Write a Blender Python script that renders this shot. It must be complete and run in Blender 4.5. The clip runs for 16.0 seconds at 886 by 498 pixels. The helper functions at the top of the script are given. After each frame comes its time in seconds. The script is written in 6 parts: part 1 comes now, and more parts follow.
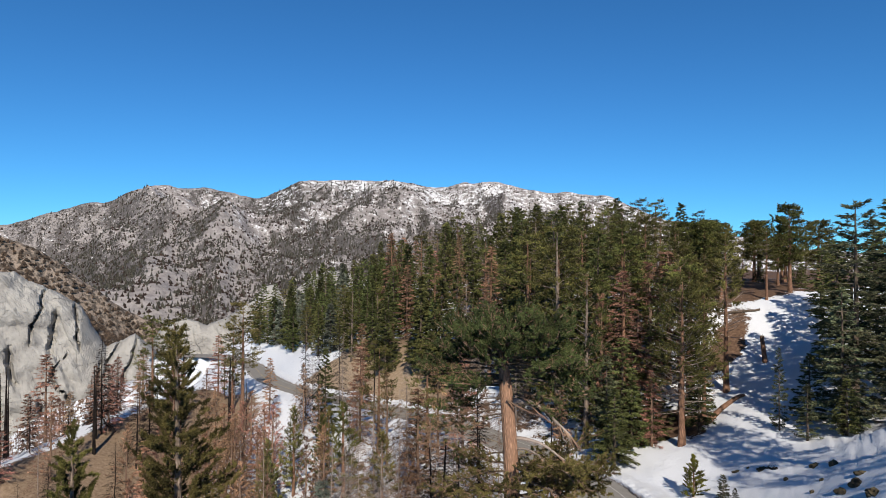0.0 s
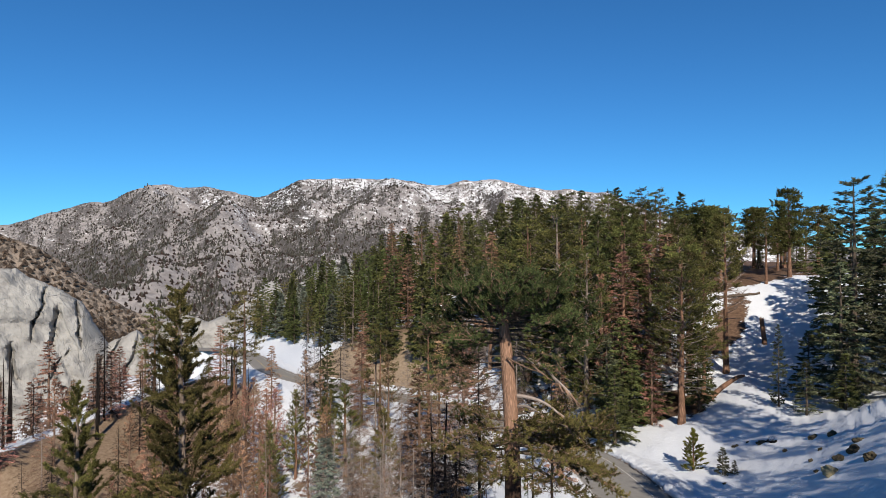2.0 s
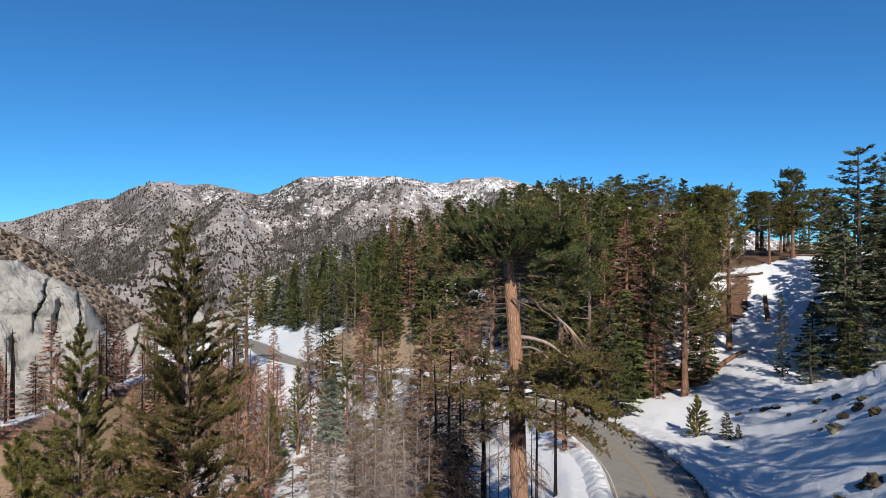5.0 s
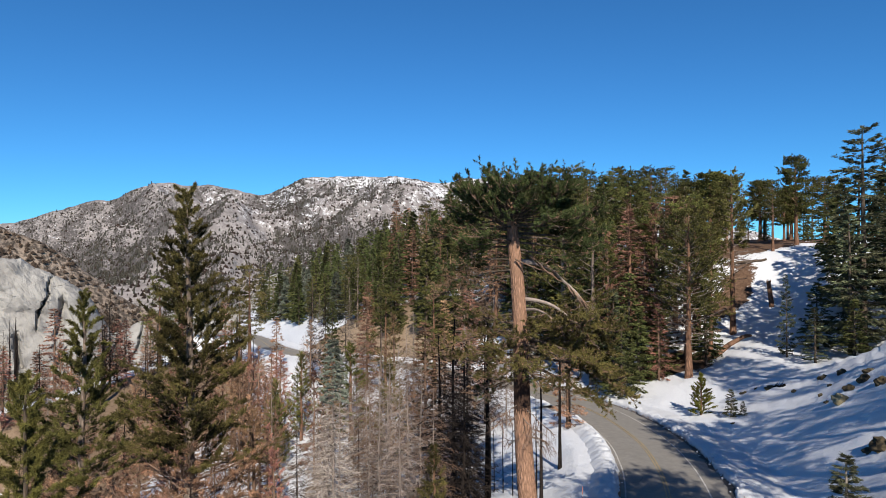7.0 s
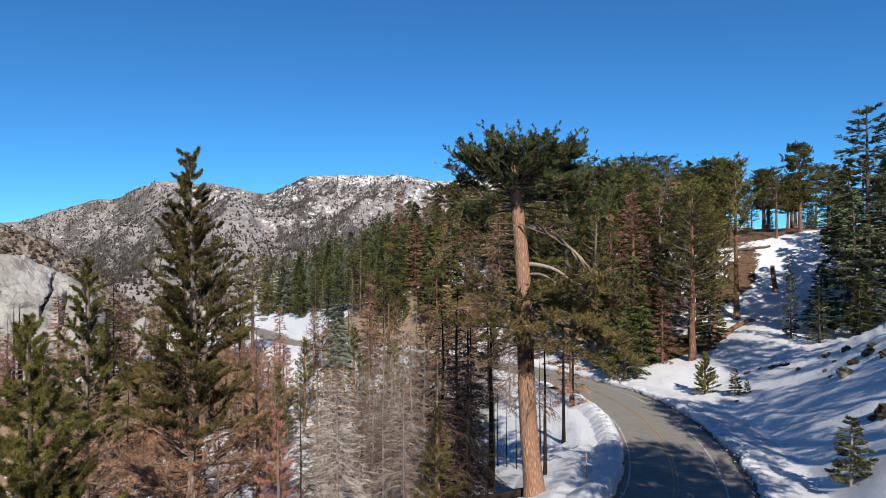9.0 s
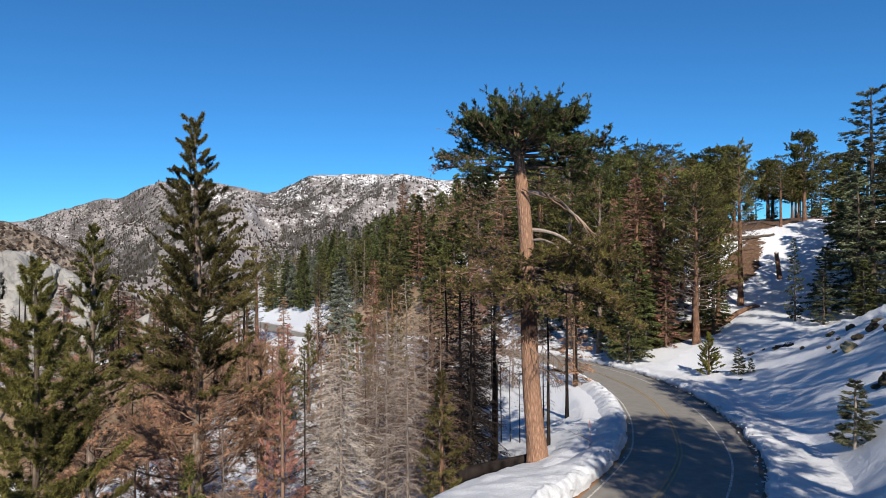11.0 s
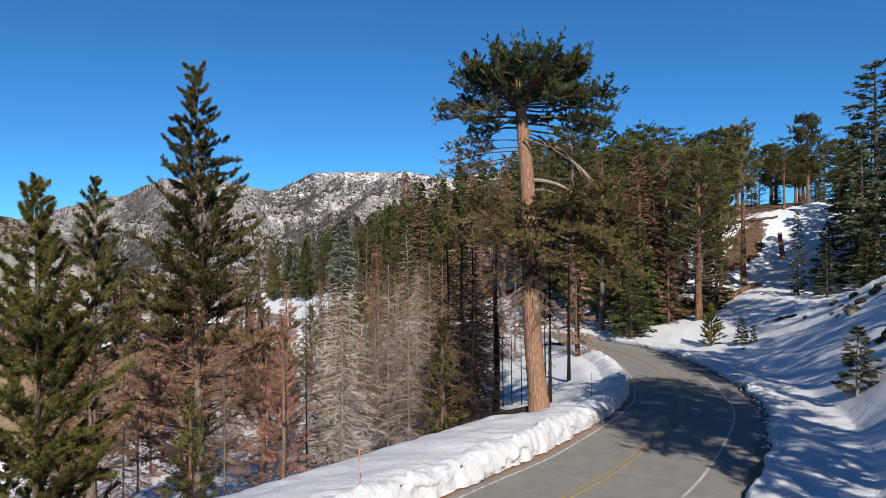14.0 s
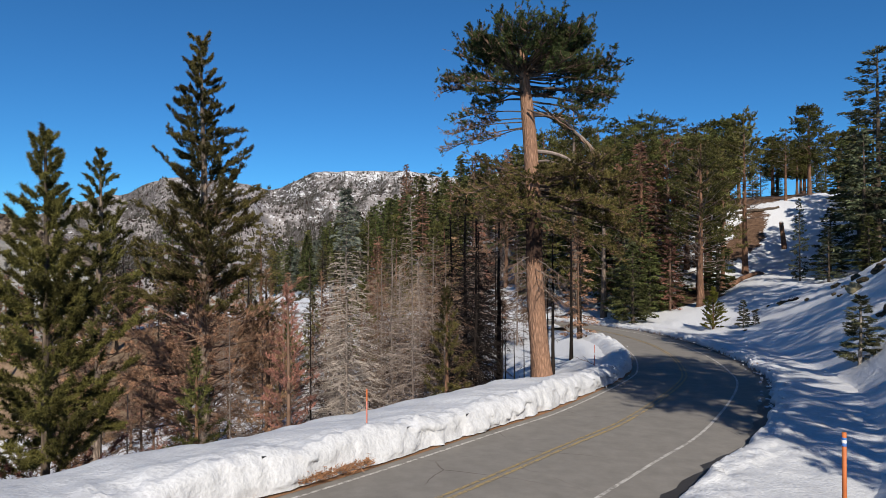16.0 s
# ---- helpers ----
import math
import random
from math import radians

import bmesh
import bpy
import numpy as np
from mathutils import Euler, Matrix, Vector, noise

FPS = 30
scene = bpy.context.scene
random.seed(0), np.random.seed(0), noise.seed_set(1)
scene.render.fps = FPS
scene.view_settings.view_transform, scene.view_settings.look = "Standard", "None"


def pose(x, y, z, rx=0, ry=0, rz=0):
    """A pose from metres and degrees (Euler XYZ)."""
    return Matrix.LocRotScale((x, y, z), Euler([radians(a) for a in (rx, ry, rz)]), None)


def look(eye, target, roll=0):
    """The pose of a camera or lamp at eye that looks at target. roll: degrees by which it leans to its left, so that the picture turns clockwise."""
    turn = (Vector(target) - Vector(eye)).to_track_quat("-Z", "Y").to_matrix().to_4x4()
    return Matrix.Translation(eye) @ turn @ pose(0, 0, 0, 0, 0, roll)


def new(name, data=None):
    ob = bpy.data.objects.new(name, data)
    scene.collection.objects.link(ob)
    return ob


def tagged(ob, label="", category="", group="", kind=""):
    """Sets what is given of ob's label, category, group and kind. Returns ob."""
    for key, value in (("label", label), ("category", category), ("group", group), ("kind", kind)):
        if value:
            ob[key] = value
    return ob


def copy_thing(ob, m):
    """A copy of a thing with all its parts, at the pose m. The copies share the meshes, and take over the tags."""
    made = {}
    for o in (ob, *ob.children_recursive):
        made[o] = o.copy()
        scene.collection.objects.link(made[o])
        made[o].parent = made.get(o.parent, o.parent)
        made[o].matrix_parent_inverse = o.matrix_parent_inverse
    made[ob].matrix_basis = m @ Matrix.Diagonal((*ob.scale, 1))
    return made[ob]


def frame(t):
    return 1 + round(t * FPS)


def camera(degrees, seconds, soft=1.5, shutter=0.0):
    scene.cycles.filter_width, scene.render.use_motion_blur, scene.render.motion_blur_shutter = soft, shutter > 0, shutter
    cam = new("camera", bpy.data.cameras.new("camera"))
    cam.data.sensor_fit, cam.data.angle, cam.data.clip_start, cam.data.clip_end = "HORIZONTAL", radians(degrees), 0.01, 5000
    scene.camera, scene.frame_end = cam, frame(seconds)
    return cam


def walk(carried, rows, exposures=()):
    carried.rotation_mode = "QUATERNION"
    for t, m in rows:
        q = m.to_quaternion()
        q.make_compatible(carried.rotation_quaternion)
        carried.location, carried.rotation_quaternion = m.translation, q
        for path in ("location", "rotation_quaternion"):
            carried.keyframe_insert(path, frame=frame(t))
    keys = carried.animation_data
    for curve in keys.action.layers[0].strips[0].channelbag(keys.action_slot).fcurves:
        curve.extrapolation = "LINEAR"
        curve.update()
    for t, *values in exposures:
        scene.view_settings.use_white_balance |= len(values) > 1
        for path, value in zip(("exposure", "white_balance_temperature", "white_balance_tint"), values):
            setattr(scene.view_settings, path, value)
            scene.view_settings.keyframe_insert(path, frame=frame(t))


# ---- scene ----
cam = camera(70.0, 16.0, soft=0.85)
PATH = [
    (0, (0.179, 2.117, 24.575), (0.179, 4.117, 24.609), 0.3),
    (0.5, (0.209, 1.906, 24.098), (0.208, 3.906, 24.129), 0.2),
    (1, (0.207, 1.778, 23.513), (0.205, 3.778, 23.544), 0.1),
    (1.5, (0.165, 1.76, 22.859), (0.164, 3.76, 22.888), 0.1),
    (2, (0.228, 1.757, 22.202), (0.226, 3.757, 22.231), 0.0),
    (2.5, (0.235, 1.808, 21.556), (0.233, 3.808, 21.584), 0.1),
    (3, (0.206, 1.874, 20.893), (0.204, 3.874, 20.921), 0.1),
    (3.5, (0.137, 1.94, 20.279), (0.136, 3.94, 20.305), 0.1),
    (4, (0.053, 1.875, 19.81), (0.05, 3.874, 19.833), 0.1),
    (6.5, (0.006, 2.108, 16.808), (-0.005, 4.108, 16.835), -0.0),
    (7, (-0.063, 2.089, 16.318), (-0.076, 4.089, 16.344), -0.1),
    (7.5, (-0.136, 2.103, 15.813), (-0.151, 4.103, 15.837), -0.1),
    (8, (-0.125, 2.102, 15.264), (-0.143, 4.102, 15.289), -0.2),
    (8.5, (-0.096, 2.164, 14.762), (-0.116, 4.164, 14.784), -0.1),
    (9, (-0.127, 2.179, 14.257), (-0.148, 4.179, 14.279), -0.2),
    (11.5, (-0.118, 2.096, 11.706), (-0.152, 4.096, 11.726), -0.2),
    (12, (-0.147, 2.146, 11.232), (-0.182, 4.146, 11.25), -0.2),
    (12.5, (-0.181, 2.13, 10.76), (-0.217, 4.13, 10.777), -0.2),
    (13, (-0.127, 2.174, 10.243), (-0.164, 4.173, 10.26), -0.2),
    (13.5, (-0.065, 2.213, 9.744), (-0.103, 4.213, 9.761), -0.1),
    (14, (-0.051, 2.178, 9.27), (-0.092, 4.178, 9.286), -0.2),
    (14.5, (-0.091, 2.121, 8.783), (-0.135, 4.12, 8.8), -0.1),
    (15, (-0.184, 2.059, 8.31), (-0.228, 4.058, 8.326), -0.1),
    (15.5, (-0.241, 2.059, 7.88), (-0.285, 4.058, 7.895), -0.1),
    (16, (-0.248, 2.045, 7.509), (-0.291, 4.045, 7.524), -0.1),
]
walk(cam, [(t, look(e, g, r)) for t, e, g, r in PATH], [(0, 0.48), (4, 0.50), (8.5, 0.60), (12, 0.60), (13.5, 0.54), (14.5, 0.46), (16, 0.32)])

# ---- light ----
SUN_AZ, SUN_EL = 172.0, 36.0   # degrees clockwise from +y, and above the horizon
world = bpy.data.worlds.new("sky")
scene.world = world
world.use_nodes = True
wn = world.node_tree
sky = wn.nodes.new("ShaderNodeTexSky")
sky.sky_type = "NISHITA"
sky.sun_disc = False
sky.sun_elevation = radians(SUN_EL)
sky.sun_rotation = radians(SUN_AZ)
sky.altitude = 2200.0
sky.air_density = 1.0
sky.dust_density = 0.0
sky.ozone_density = 2.2
wn.nodes["Background"].inputs["Strength"].default_value = 0.0740
clear = wn.nodes.new("ShaderNodeMix")   # the deep blue of dry mountain air
clear.data_type, clear.blend_type = "RGBA", "MULTIPLY"
clear.inputs[0].default_value = 1.0
clear.inputs[7].default_value = (0.285, 0.78, 1.16, 1)
wn.links.new(sky.outputs["Color"], clear.inputs[6])
wn.links.new(clear.outputs[2], wn.nodes["Background"].inputs["Color"])
sun = new("sun", bpy.data.lights.new("sun", "SUN"))
sun.data.energy = 4.9
sun.data.angle = radians(0.5)
sun.data.color = (1.0, 0.915, 0.79)
to_sun = Vector((math.sin(radians(SUN_AZ)) * math.cos(radians(SUN_EL)), math.cos(radians(SUN_AZ)) * math.cos(radians(SUN_EL)), math.sin(radians(SUN_EL))))
sun.matrix_world = look(to_sun * 200, (0, 0, 0))

# ---- materials ----
def material(name, rough=0.9, spec=0.2):
    m = bpy.data.materials.new(name)
    m.use_nodes = True
    b = m.node_tree.nodes["Principled BSDF"]
    b.inputs["Roughness"].default_value = rough
    b.inputs["Specular IOR Level"].default_value = spec
    return m, m.node_tree, b


def node(nt, kind, **values):
    n = nt.nodes.new(kind)
    for k, v in values.items():
        n.inputs[k.replace("_", " ")].default_value = v
    return n


def ramp(nt, source, stops):
    r = nt.nodes.new("ShaderNodeValToRGB")
    e = r.color_ramp.elements
    while len(e) < len(stops):
        e.new(0.5)
    for i, (p, c) in enumerate(stops):
        e[i].position = p
        e[i].color = (*c, 1) if len(c) == 3 else c
    nt.links.new(source, r.inputs[0])
    return r.outputs[0]


def place_of(nt, world_space=True, scale=(1, 1, 1)):
    if world_space:
        g = nt.nodes.new("ShaderNodeNewGeometry").outputs["Position"]
    else:
        g = nt.nodes.new("ShaderNodeTexCoord").outputs["Object"]
    mp = nt.nodes.new("ShaderNodeMapping")
    mp.inputs["Scale"].default_value = scale
    nt.links.new(g, mp.inputs["Vector"])
    return mp.outputs[0]


def noise_tex(nt, vec, scale, detail=4.0, rough=0.55):
    n = node(nt, "ShaderNodeTexNoise", Scale=scale, Detail=detail, Roughness=rough)
    nt.links.new(vec, n.inputs["Vector"])
    return n.outputs["Fac"]


def mix(nt, fac, a, b, mode="MIX"):
    m = nt.nodes.new("ShaderNodeMix")
    m.data_type = "RGBA"
    m.blend_type = mode
    for s, v in ((m.inputs[0], fac), (m.inputs[6], a), (m.inputs[7], b)):
        if isinstance(v, bpy.types.NodeSocket):
            nt.links.new(v, s)
        else:
            s.default_value = v if isinstance(v, (int, float)) else (*v, 1)
    return m.outputs[2]


def calc(nt, op, a, b=0.0, clamp=False):
    m = nt.nodes.new("ShaderNodeMath")
    m.operation = op
    m.use_clamp = clamp
    for s, v in ((m.inputs[0], a), (m.inputs[1], b)):
        if isinstance(v, bpy.types.NodeSocket):
            nt.links.new(v, s)
        else:
            s.default_value = v
    return m.outputs[0]


def bump(nt, b, height, strength, distance):
    n = node(nt, "ShaderNodeBump", Strength=strength, Distance=distance)
    nt.links.new(height, n.inputs["Height"])
    nt.links.new(n.outputs[0], b.inputs["Normal"])


def foliage_mat(name, dark, light, odd=None, leaf=0.25, clump=0.55):
    """Needles: hue varies clump by clump and tree by tree; a little light passes through."""
    m, nt, b = material(name, 0.75, 0.12)
    g = nt.nodes.new("ShaderNodeNewGeometry")
    o = nt.nodes.new("ShaderNodeObjectInfo")
    n = noise_tex(nt, place_of(nt), 0.9, 3)
    stops = [(0.0, [p * 0.72 + q * 0.28 for p, q in zip(dark, light)]), (0.75, [p * 0.12 + q * 0.88 for p, q in zip(dark, light)])] + ([(1.0, [p * 0.5 + q * 0.5 for p, q in zip(light, odd)])] if odd else [])
    c1 = ramp(nt, g.outputs["Random Per Island"], stops)
    c2 = mix(nt, calc(nt, "MULTIPLY", calc(nt, "SUBTRACT", n, 0.35, True), 0.6), c1, light)
    old = ramp(nt, noise_tex(nt, place_of(nt), clump, 2, 0.5), [(0.40, (0.34, 0.34, 0.34)), (0.60, (1.0, 1.0, 1.0))])   # clump noise in the colour stands in for shaded gaps between boughs
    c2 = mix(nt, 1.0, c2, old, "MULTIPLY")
    hsv = nt.nodes.new("ShaderNodeHueSaturation")
    nt.links.new(c2, hsv.inputs["Color"])
    nt.links.new(calc(nt, "ADD", calc(nt, "MULTIPLY", o.outputs["Random"], 0.75), 0.55), hsv.inputs["Value"])
    odd_hue = calc(nt, "FRACT", calc(nt, "MULTIPLY", o.outputs["Random"], 7.31))
    nt.links.new(calc(nt, "ADD", calc(nt, "MULTIPLY", odd_hue, 0.05), 0.470), hsv.inputs["Hue"])
    nt.links.new(hsv.outputs[0], b.inputs["Base Color"])
    t = nt.nodes.new("ShaderNodeBsdfTranslucent")
    nt.links.new(hsv.outputs[0], t.inputs["Color"])
    s = nt.nodes.new("ShaderNodeMixShader")
    s.inputs[0].default_value = leaf * 0.6
    nt.links.new(b.outputs[0], s.inputs[1])
    nt.links.new(t.outputs[0], s.inputs[2])
    nt.links.new(s.outputs[0], nt.nodes["Material Output"].inputs["Surface"])
    return m


def bark_mat(name, dark, light, char=None, scale=3.0, char_z=(0, 0), tone=0.4, seam=0.75):
    """Furrowed bark, in plates drawn out along the trunk; char: a burnt belt between two heights."""
    m, nt, b = material(name, 0.95, 0.1)
    v = place_of(nt, False, (1, 1, 0.22))
    n = noise_tex(nt, v, scale * 2.2, 6, 0.65)
    vo = node(nt, "ShaderNodeTexVoronoi", Scale=scale)
    vo.feature = "DISTANCE_TO_EDGE"
    nt.links.new(v, vo.inputs["Vector"])
    plate = calc(nt, "MULTIPLY", vo.outputs["Distance"], 3.0, True)
    c = ramp(nt, n, [(0.3, dark), (0.62, light)])
    c = mix(nt, calc(nt, "MULTIPLY", calc(nt, "SUBTRACT", 1.0, plate), seam), c, [q * tone for q in dark])
    big = noise_tex(nt, place_of(nt, False), 0.6, 3)
    c = mix(nt, calc(nt, "MULTIPLY", big, 0.35), c, [q * 0.8 for q in light])
    if char:
        sx = nt.nodes.new("ShaderNodeSeparateXYZ")
        nt.links.new(place_of(nt, False), sx.inputs[0])
        z = calc(nt, "ADD", sx.outputs[2], calc(nt, "MULTIPLY", n, 3.0))
        lo = calc(nt, "GREATER_THAN", z, char_z[0] + 1.5)
        hi = calc(nt, "LESS_THAN", z, char_z[1] + 1.5)
        c = mix(nt, calc(nt, "MULTIPLY", calc(nt, "MULTIPLY", lo, hi), 0.9), c, char)
    nt.links.new(c, b.inputs["Base Color"])
    bump(nt, b, calc(nt, "ADD", plate, n), 0.7, 0.05)
    return m


def wood_mat(name, dark, light, scale=2.0):
    m, nt, b = material(name, 0.95, 0.05)
    o = nt.nodes.new("ShaderNodeObjectInfo")
    n = noise_tex(nt, place_of(nt, False, (1, 1, 0.3)), scale, 5, 0.6)
    c = ramp(nt, n, [(0.3, dark), (0.7, light)])
    hsv = nt.nodes.new("ShaderNodeHueSaturation")
    nt.links.new(c, hsv.inputs["Color"])
    nt.links.new(calc(nt, "ADD", calc(nt, "MULTIPLY", o.outputs["Random"], 0.44), 0.62), hsv.inputs["Value"])
    nt.links.new(hsv.outputs[0], b.inputs["Base Color"])
    bump(nt, b, n, 0.5, 0.03)
    return m


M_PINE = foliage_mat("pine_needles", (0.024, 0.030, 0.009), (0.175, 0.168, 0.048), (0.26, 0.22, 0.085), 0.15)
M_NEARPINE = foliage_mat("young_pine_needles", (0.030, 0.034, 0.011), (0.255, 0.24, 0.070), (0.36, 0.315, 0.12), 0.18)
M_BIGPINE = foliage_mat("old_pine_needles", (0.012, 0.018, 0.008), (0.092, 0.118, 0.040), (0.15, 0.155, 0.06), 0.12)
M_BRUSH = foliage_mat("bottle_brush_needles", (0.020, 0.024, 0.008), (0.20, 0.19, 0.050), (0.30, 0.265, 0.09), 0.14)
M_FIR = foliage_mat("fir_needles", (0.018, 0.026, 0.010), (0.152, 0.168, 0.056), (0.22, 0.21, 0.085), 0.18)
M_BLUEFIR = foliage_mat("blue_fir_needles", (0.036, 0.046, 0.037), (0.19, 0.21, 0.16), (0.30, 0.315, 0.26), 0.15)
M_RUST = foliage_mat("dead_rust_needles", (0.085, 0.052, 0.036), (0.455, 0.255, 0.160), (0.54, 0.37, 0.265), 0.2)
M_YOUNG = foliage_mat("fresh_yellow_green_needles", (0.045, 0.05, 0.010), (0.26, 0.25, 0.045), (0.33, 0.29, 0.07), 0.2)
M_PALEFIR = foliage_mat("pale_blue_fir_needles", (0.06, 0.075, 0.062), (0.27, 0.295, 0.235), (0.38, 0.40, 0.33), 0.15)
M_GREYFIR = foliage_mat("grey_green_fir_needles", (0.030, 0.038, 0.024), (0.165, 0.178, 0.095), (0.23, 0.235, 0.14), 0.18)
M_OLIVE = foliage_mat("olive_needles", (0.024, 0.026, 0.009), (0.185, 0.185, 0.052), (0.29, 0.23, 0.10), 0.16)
M_BARK = bark_mat("red_pine_bark", (0.20, 0.113, 0.074), (0.40, 0.238, 0.160), (0.022, 0.014, 0.012), 7.5, (7.4, 10.8), 0.40, 0.55)
M_BARK2 = bark_mat("brown_bark", (0.10, 0.056, 0.038), (0.29, 0.165, 0.108), None, 4.0)
M_DARKBARK = bark_mat("fir_bark", (0.05, 0.04, 0.032), (0.17, 0.13, 0.10), None, 4.0)
M_GREYBARK = bark_mat("grey_brown_bark", (0.10, 0.075, 0.06), (0.30, 0.235, 0.19), None, 5.0)
M_GREYWOOD = wood_mat("weathered_grey_wood", (0.11, 0.085, 0.072), (0.36, 0.30, 0.265))
M_PALEWOOD = wood_mat("bleached_wood", (0.20, 0.17, 0.145), (0.46, 0.40, 0.35))
M_BURNT = wood_mat("burnt_wood", (0.006, 0.005, 0.005), (0.035, 0.028, 0.025))
M_BROWNWOOD = wood_mat("dead_brown_wood", (0.09, 0.055, 0.04), (0.27, 0.18, 0.13))


def snow_shade(nt, vec):
    """Old snow: white with dirt specks, its relief as one height."""
    lump = noise_tex(nt, vec, 1.1, 5, 0.6)
    fine = noise_tex(nt, vec, 9.0, 3, 0.6)
    c = ramp(nt, fine, [(0.25, (0.475, 0.49, 0.525)), (0.6, (0.61, 0.625, 0.655))])
    speck = ramp(nt, noise_tex(nt, vec, 14.0, 2, 0.7), [(0.66, (0, 0, 0)), (0.74, (1, 1, 1))])
    c = mix(nt, calc(nt, "MULTIPLY", speck, calc(nt, "MULTIPLY", lump, 0.5)), c, (0.25, 0.19, 0.14))
    return c, calc(nt, "ADD", calc(nt, "MULTIPLY", lump, 1.0), calc(nt, "MULTIPLY", fine, 0.42))


def snow_mat(name):
    m, nt, b = material(name, 0.6, 0.3)
    c, h = snow_shade(nt, place_of(nt))
    c = mix(nt, calc(nt, "MULTIPLY", noise_tex(nt, place_of(nt), 2.4, 5, 0.65), 0.28), c, (0.30, 0.295, 0.29))   # grey grit
    d = nt.nodes.new("ShaderNodeAttribute")
    d.attribute_name = "dirt"
    n = noise_tex(nt, place_of(nt), 3.5, 5, 0.7)
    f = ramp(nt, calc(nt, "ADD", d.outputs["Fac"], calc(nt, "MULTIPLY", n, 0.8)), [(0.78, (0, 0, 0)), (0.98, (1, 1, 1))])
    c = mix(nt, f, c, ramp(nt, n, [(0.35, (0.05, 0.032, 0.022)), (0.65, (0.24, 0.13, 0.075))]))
    nt.links.new(c, b.inputs["Base Color"])
    bump(nt, b, h, 0.6, 0.13)
    return m


def ground_mat():
    """Snow over pine litter, tan earth and gravel; the vertex value says how much snow lies there."""
    m, nt, b = material("snowy_ground", 0.85, 0.15)
    p = place_of(nt)
    c, h = snow_shade(nt, p)
    a = nt.nodes.new("ShaderNodeAttribute")
    a.attribute_name = "snow"
    e = nt.nodes.new("ShaderNodeAttribute")
    e.attribute_name = "earth"
    n1 = noise_tex(nt, p, 0.35, 6, 0.65)
    n2 = noise_tex(nt, p, 2.2, 6, 0.7)
    litter = ramp(nt, n2, [(0.25, (0.035, 0.023, 0.016)), (0.5, (0.10, 0.060, 0.039)), (0.75, (0.185, 0.12, 0.082))])
    tan = ramp(nt, n2, [(0.25, (0.15, 0.10, 0.065)), (0.5, (0.265, 0.195, 0.13)), (0.75, (0.36, 0.285, 0.21))])
    soil = mix(nt, e.outputs["Fac"], litter, tan)
    f = calc(nt, "ADD", a.outputs["Fac"], calc(nt, "ADD", calc(nt, "MULTIPLY", calc(nt, "SUBTRACT", n1, 0.5), 1.1), calc(nt, "MULTIPLY", calc(nt, "SUBTRACT", n2, 0.5), 0.5)))
    fs = ramp(nt, f, [(0.46, (0, 0, 0)), (0.54, (1, 1, 1))])
    nt.links.new(mix(nt, fs, soil, c), b.inputs["Base Color"])
    bump(nt, b, calc(nt, "ADD", h, calc(nt, "ADD", calc(nt, "MULTIPLY", n2, 0.4), calc(nt, "MULTIPLY", fs, 0.5))), 0.6, 0.17)
    return m


def asphalt_mat():
    m, nt, b = material("worn_asphalt", 0.92, 0.1)
    p = place_of(nt)
    big, mid, fine = noise_tex(nt, p, 0.25, 4), noise_tex(nt, p, 1.6, 5, 0.65), noise_tex(nt, p, 60.0, 2)
    c = ramp(nt, mid, [(0.3, (0.155, 0.145, 0.132)), (0.7, (0.235, 0.22, 0.202))])
    c = mix(nt, calc(nt, "MULTIPLY", big, 0.5), c, (0.168, 0.155, 0.139))
    c = mix(nt, calc(nt, "MULTIPLY", fine, 0.35), c, (0.26, 0.245, 0.222))
    vo = node(nt, "ShaderNodeTexVoronoi", Scale=0.22)
    vo.feature = "DISTANCE_TO_EDGE"
    w = node(nt, "ShaderNodeTexNoise", Scale=0.8, Detail=5.0)
    nt.links.new(p, w.inputs["Vector"])
    nt.links.new(mix(nt, 0.35, p, w.outputs["Color"], "ADD"), vo.inputs["Vector"])
    crack = ramp(nt, vo.outputs["Distance"], [(0.0, (1, 1, 1)), (0.007, (0, 0, 0))])
    c = mix(nt, calc(nt, "MULTIPLY", calc(nt, "MULTIPLY", crack, ramp(nt, big, [(0.5, (0, 0, 0)), (0.62, (1, 1, 1))])), 0.55), c, (0.05, 0.028, 0.026))
    nt.links.new(c, b.inputs["Base Color"])
    bump(nt, b, fine, 0.25, 0.01)
    return m


def paint_mat(name, colour, worn=0.45):
    m, nt, b = material(name, 0.7, 0.3)
    n = noise_tex(nt, place_of(nt), 5.0, 5, 0.75)
    f = ramp(nt, n, [(worn, (0, 0, 0)), (worn + 0.18, (1, 1, 1))])
    nt.links.new(mix(nt, f, (0.165, 0.152, 0.137), colour), b.inputs["Base Color"])
    return m


def plain_mat(name, colour, rough=0.6, scale=6.0):
    m, nt, b = material(name, rough, 0.3)
    n = noise_tex(nt, place_of(nt, False), scale, 4)
    nt.links.new(ramp(nt, n, [(0.3, [q * 0.75 for q in colour]), (0.7, colour)]), b.inputs["Base Color"])
    return m


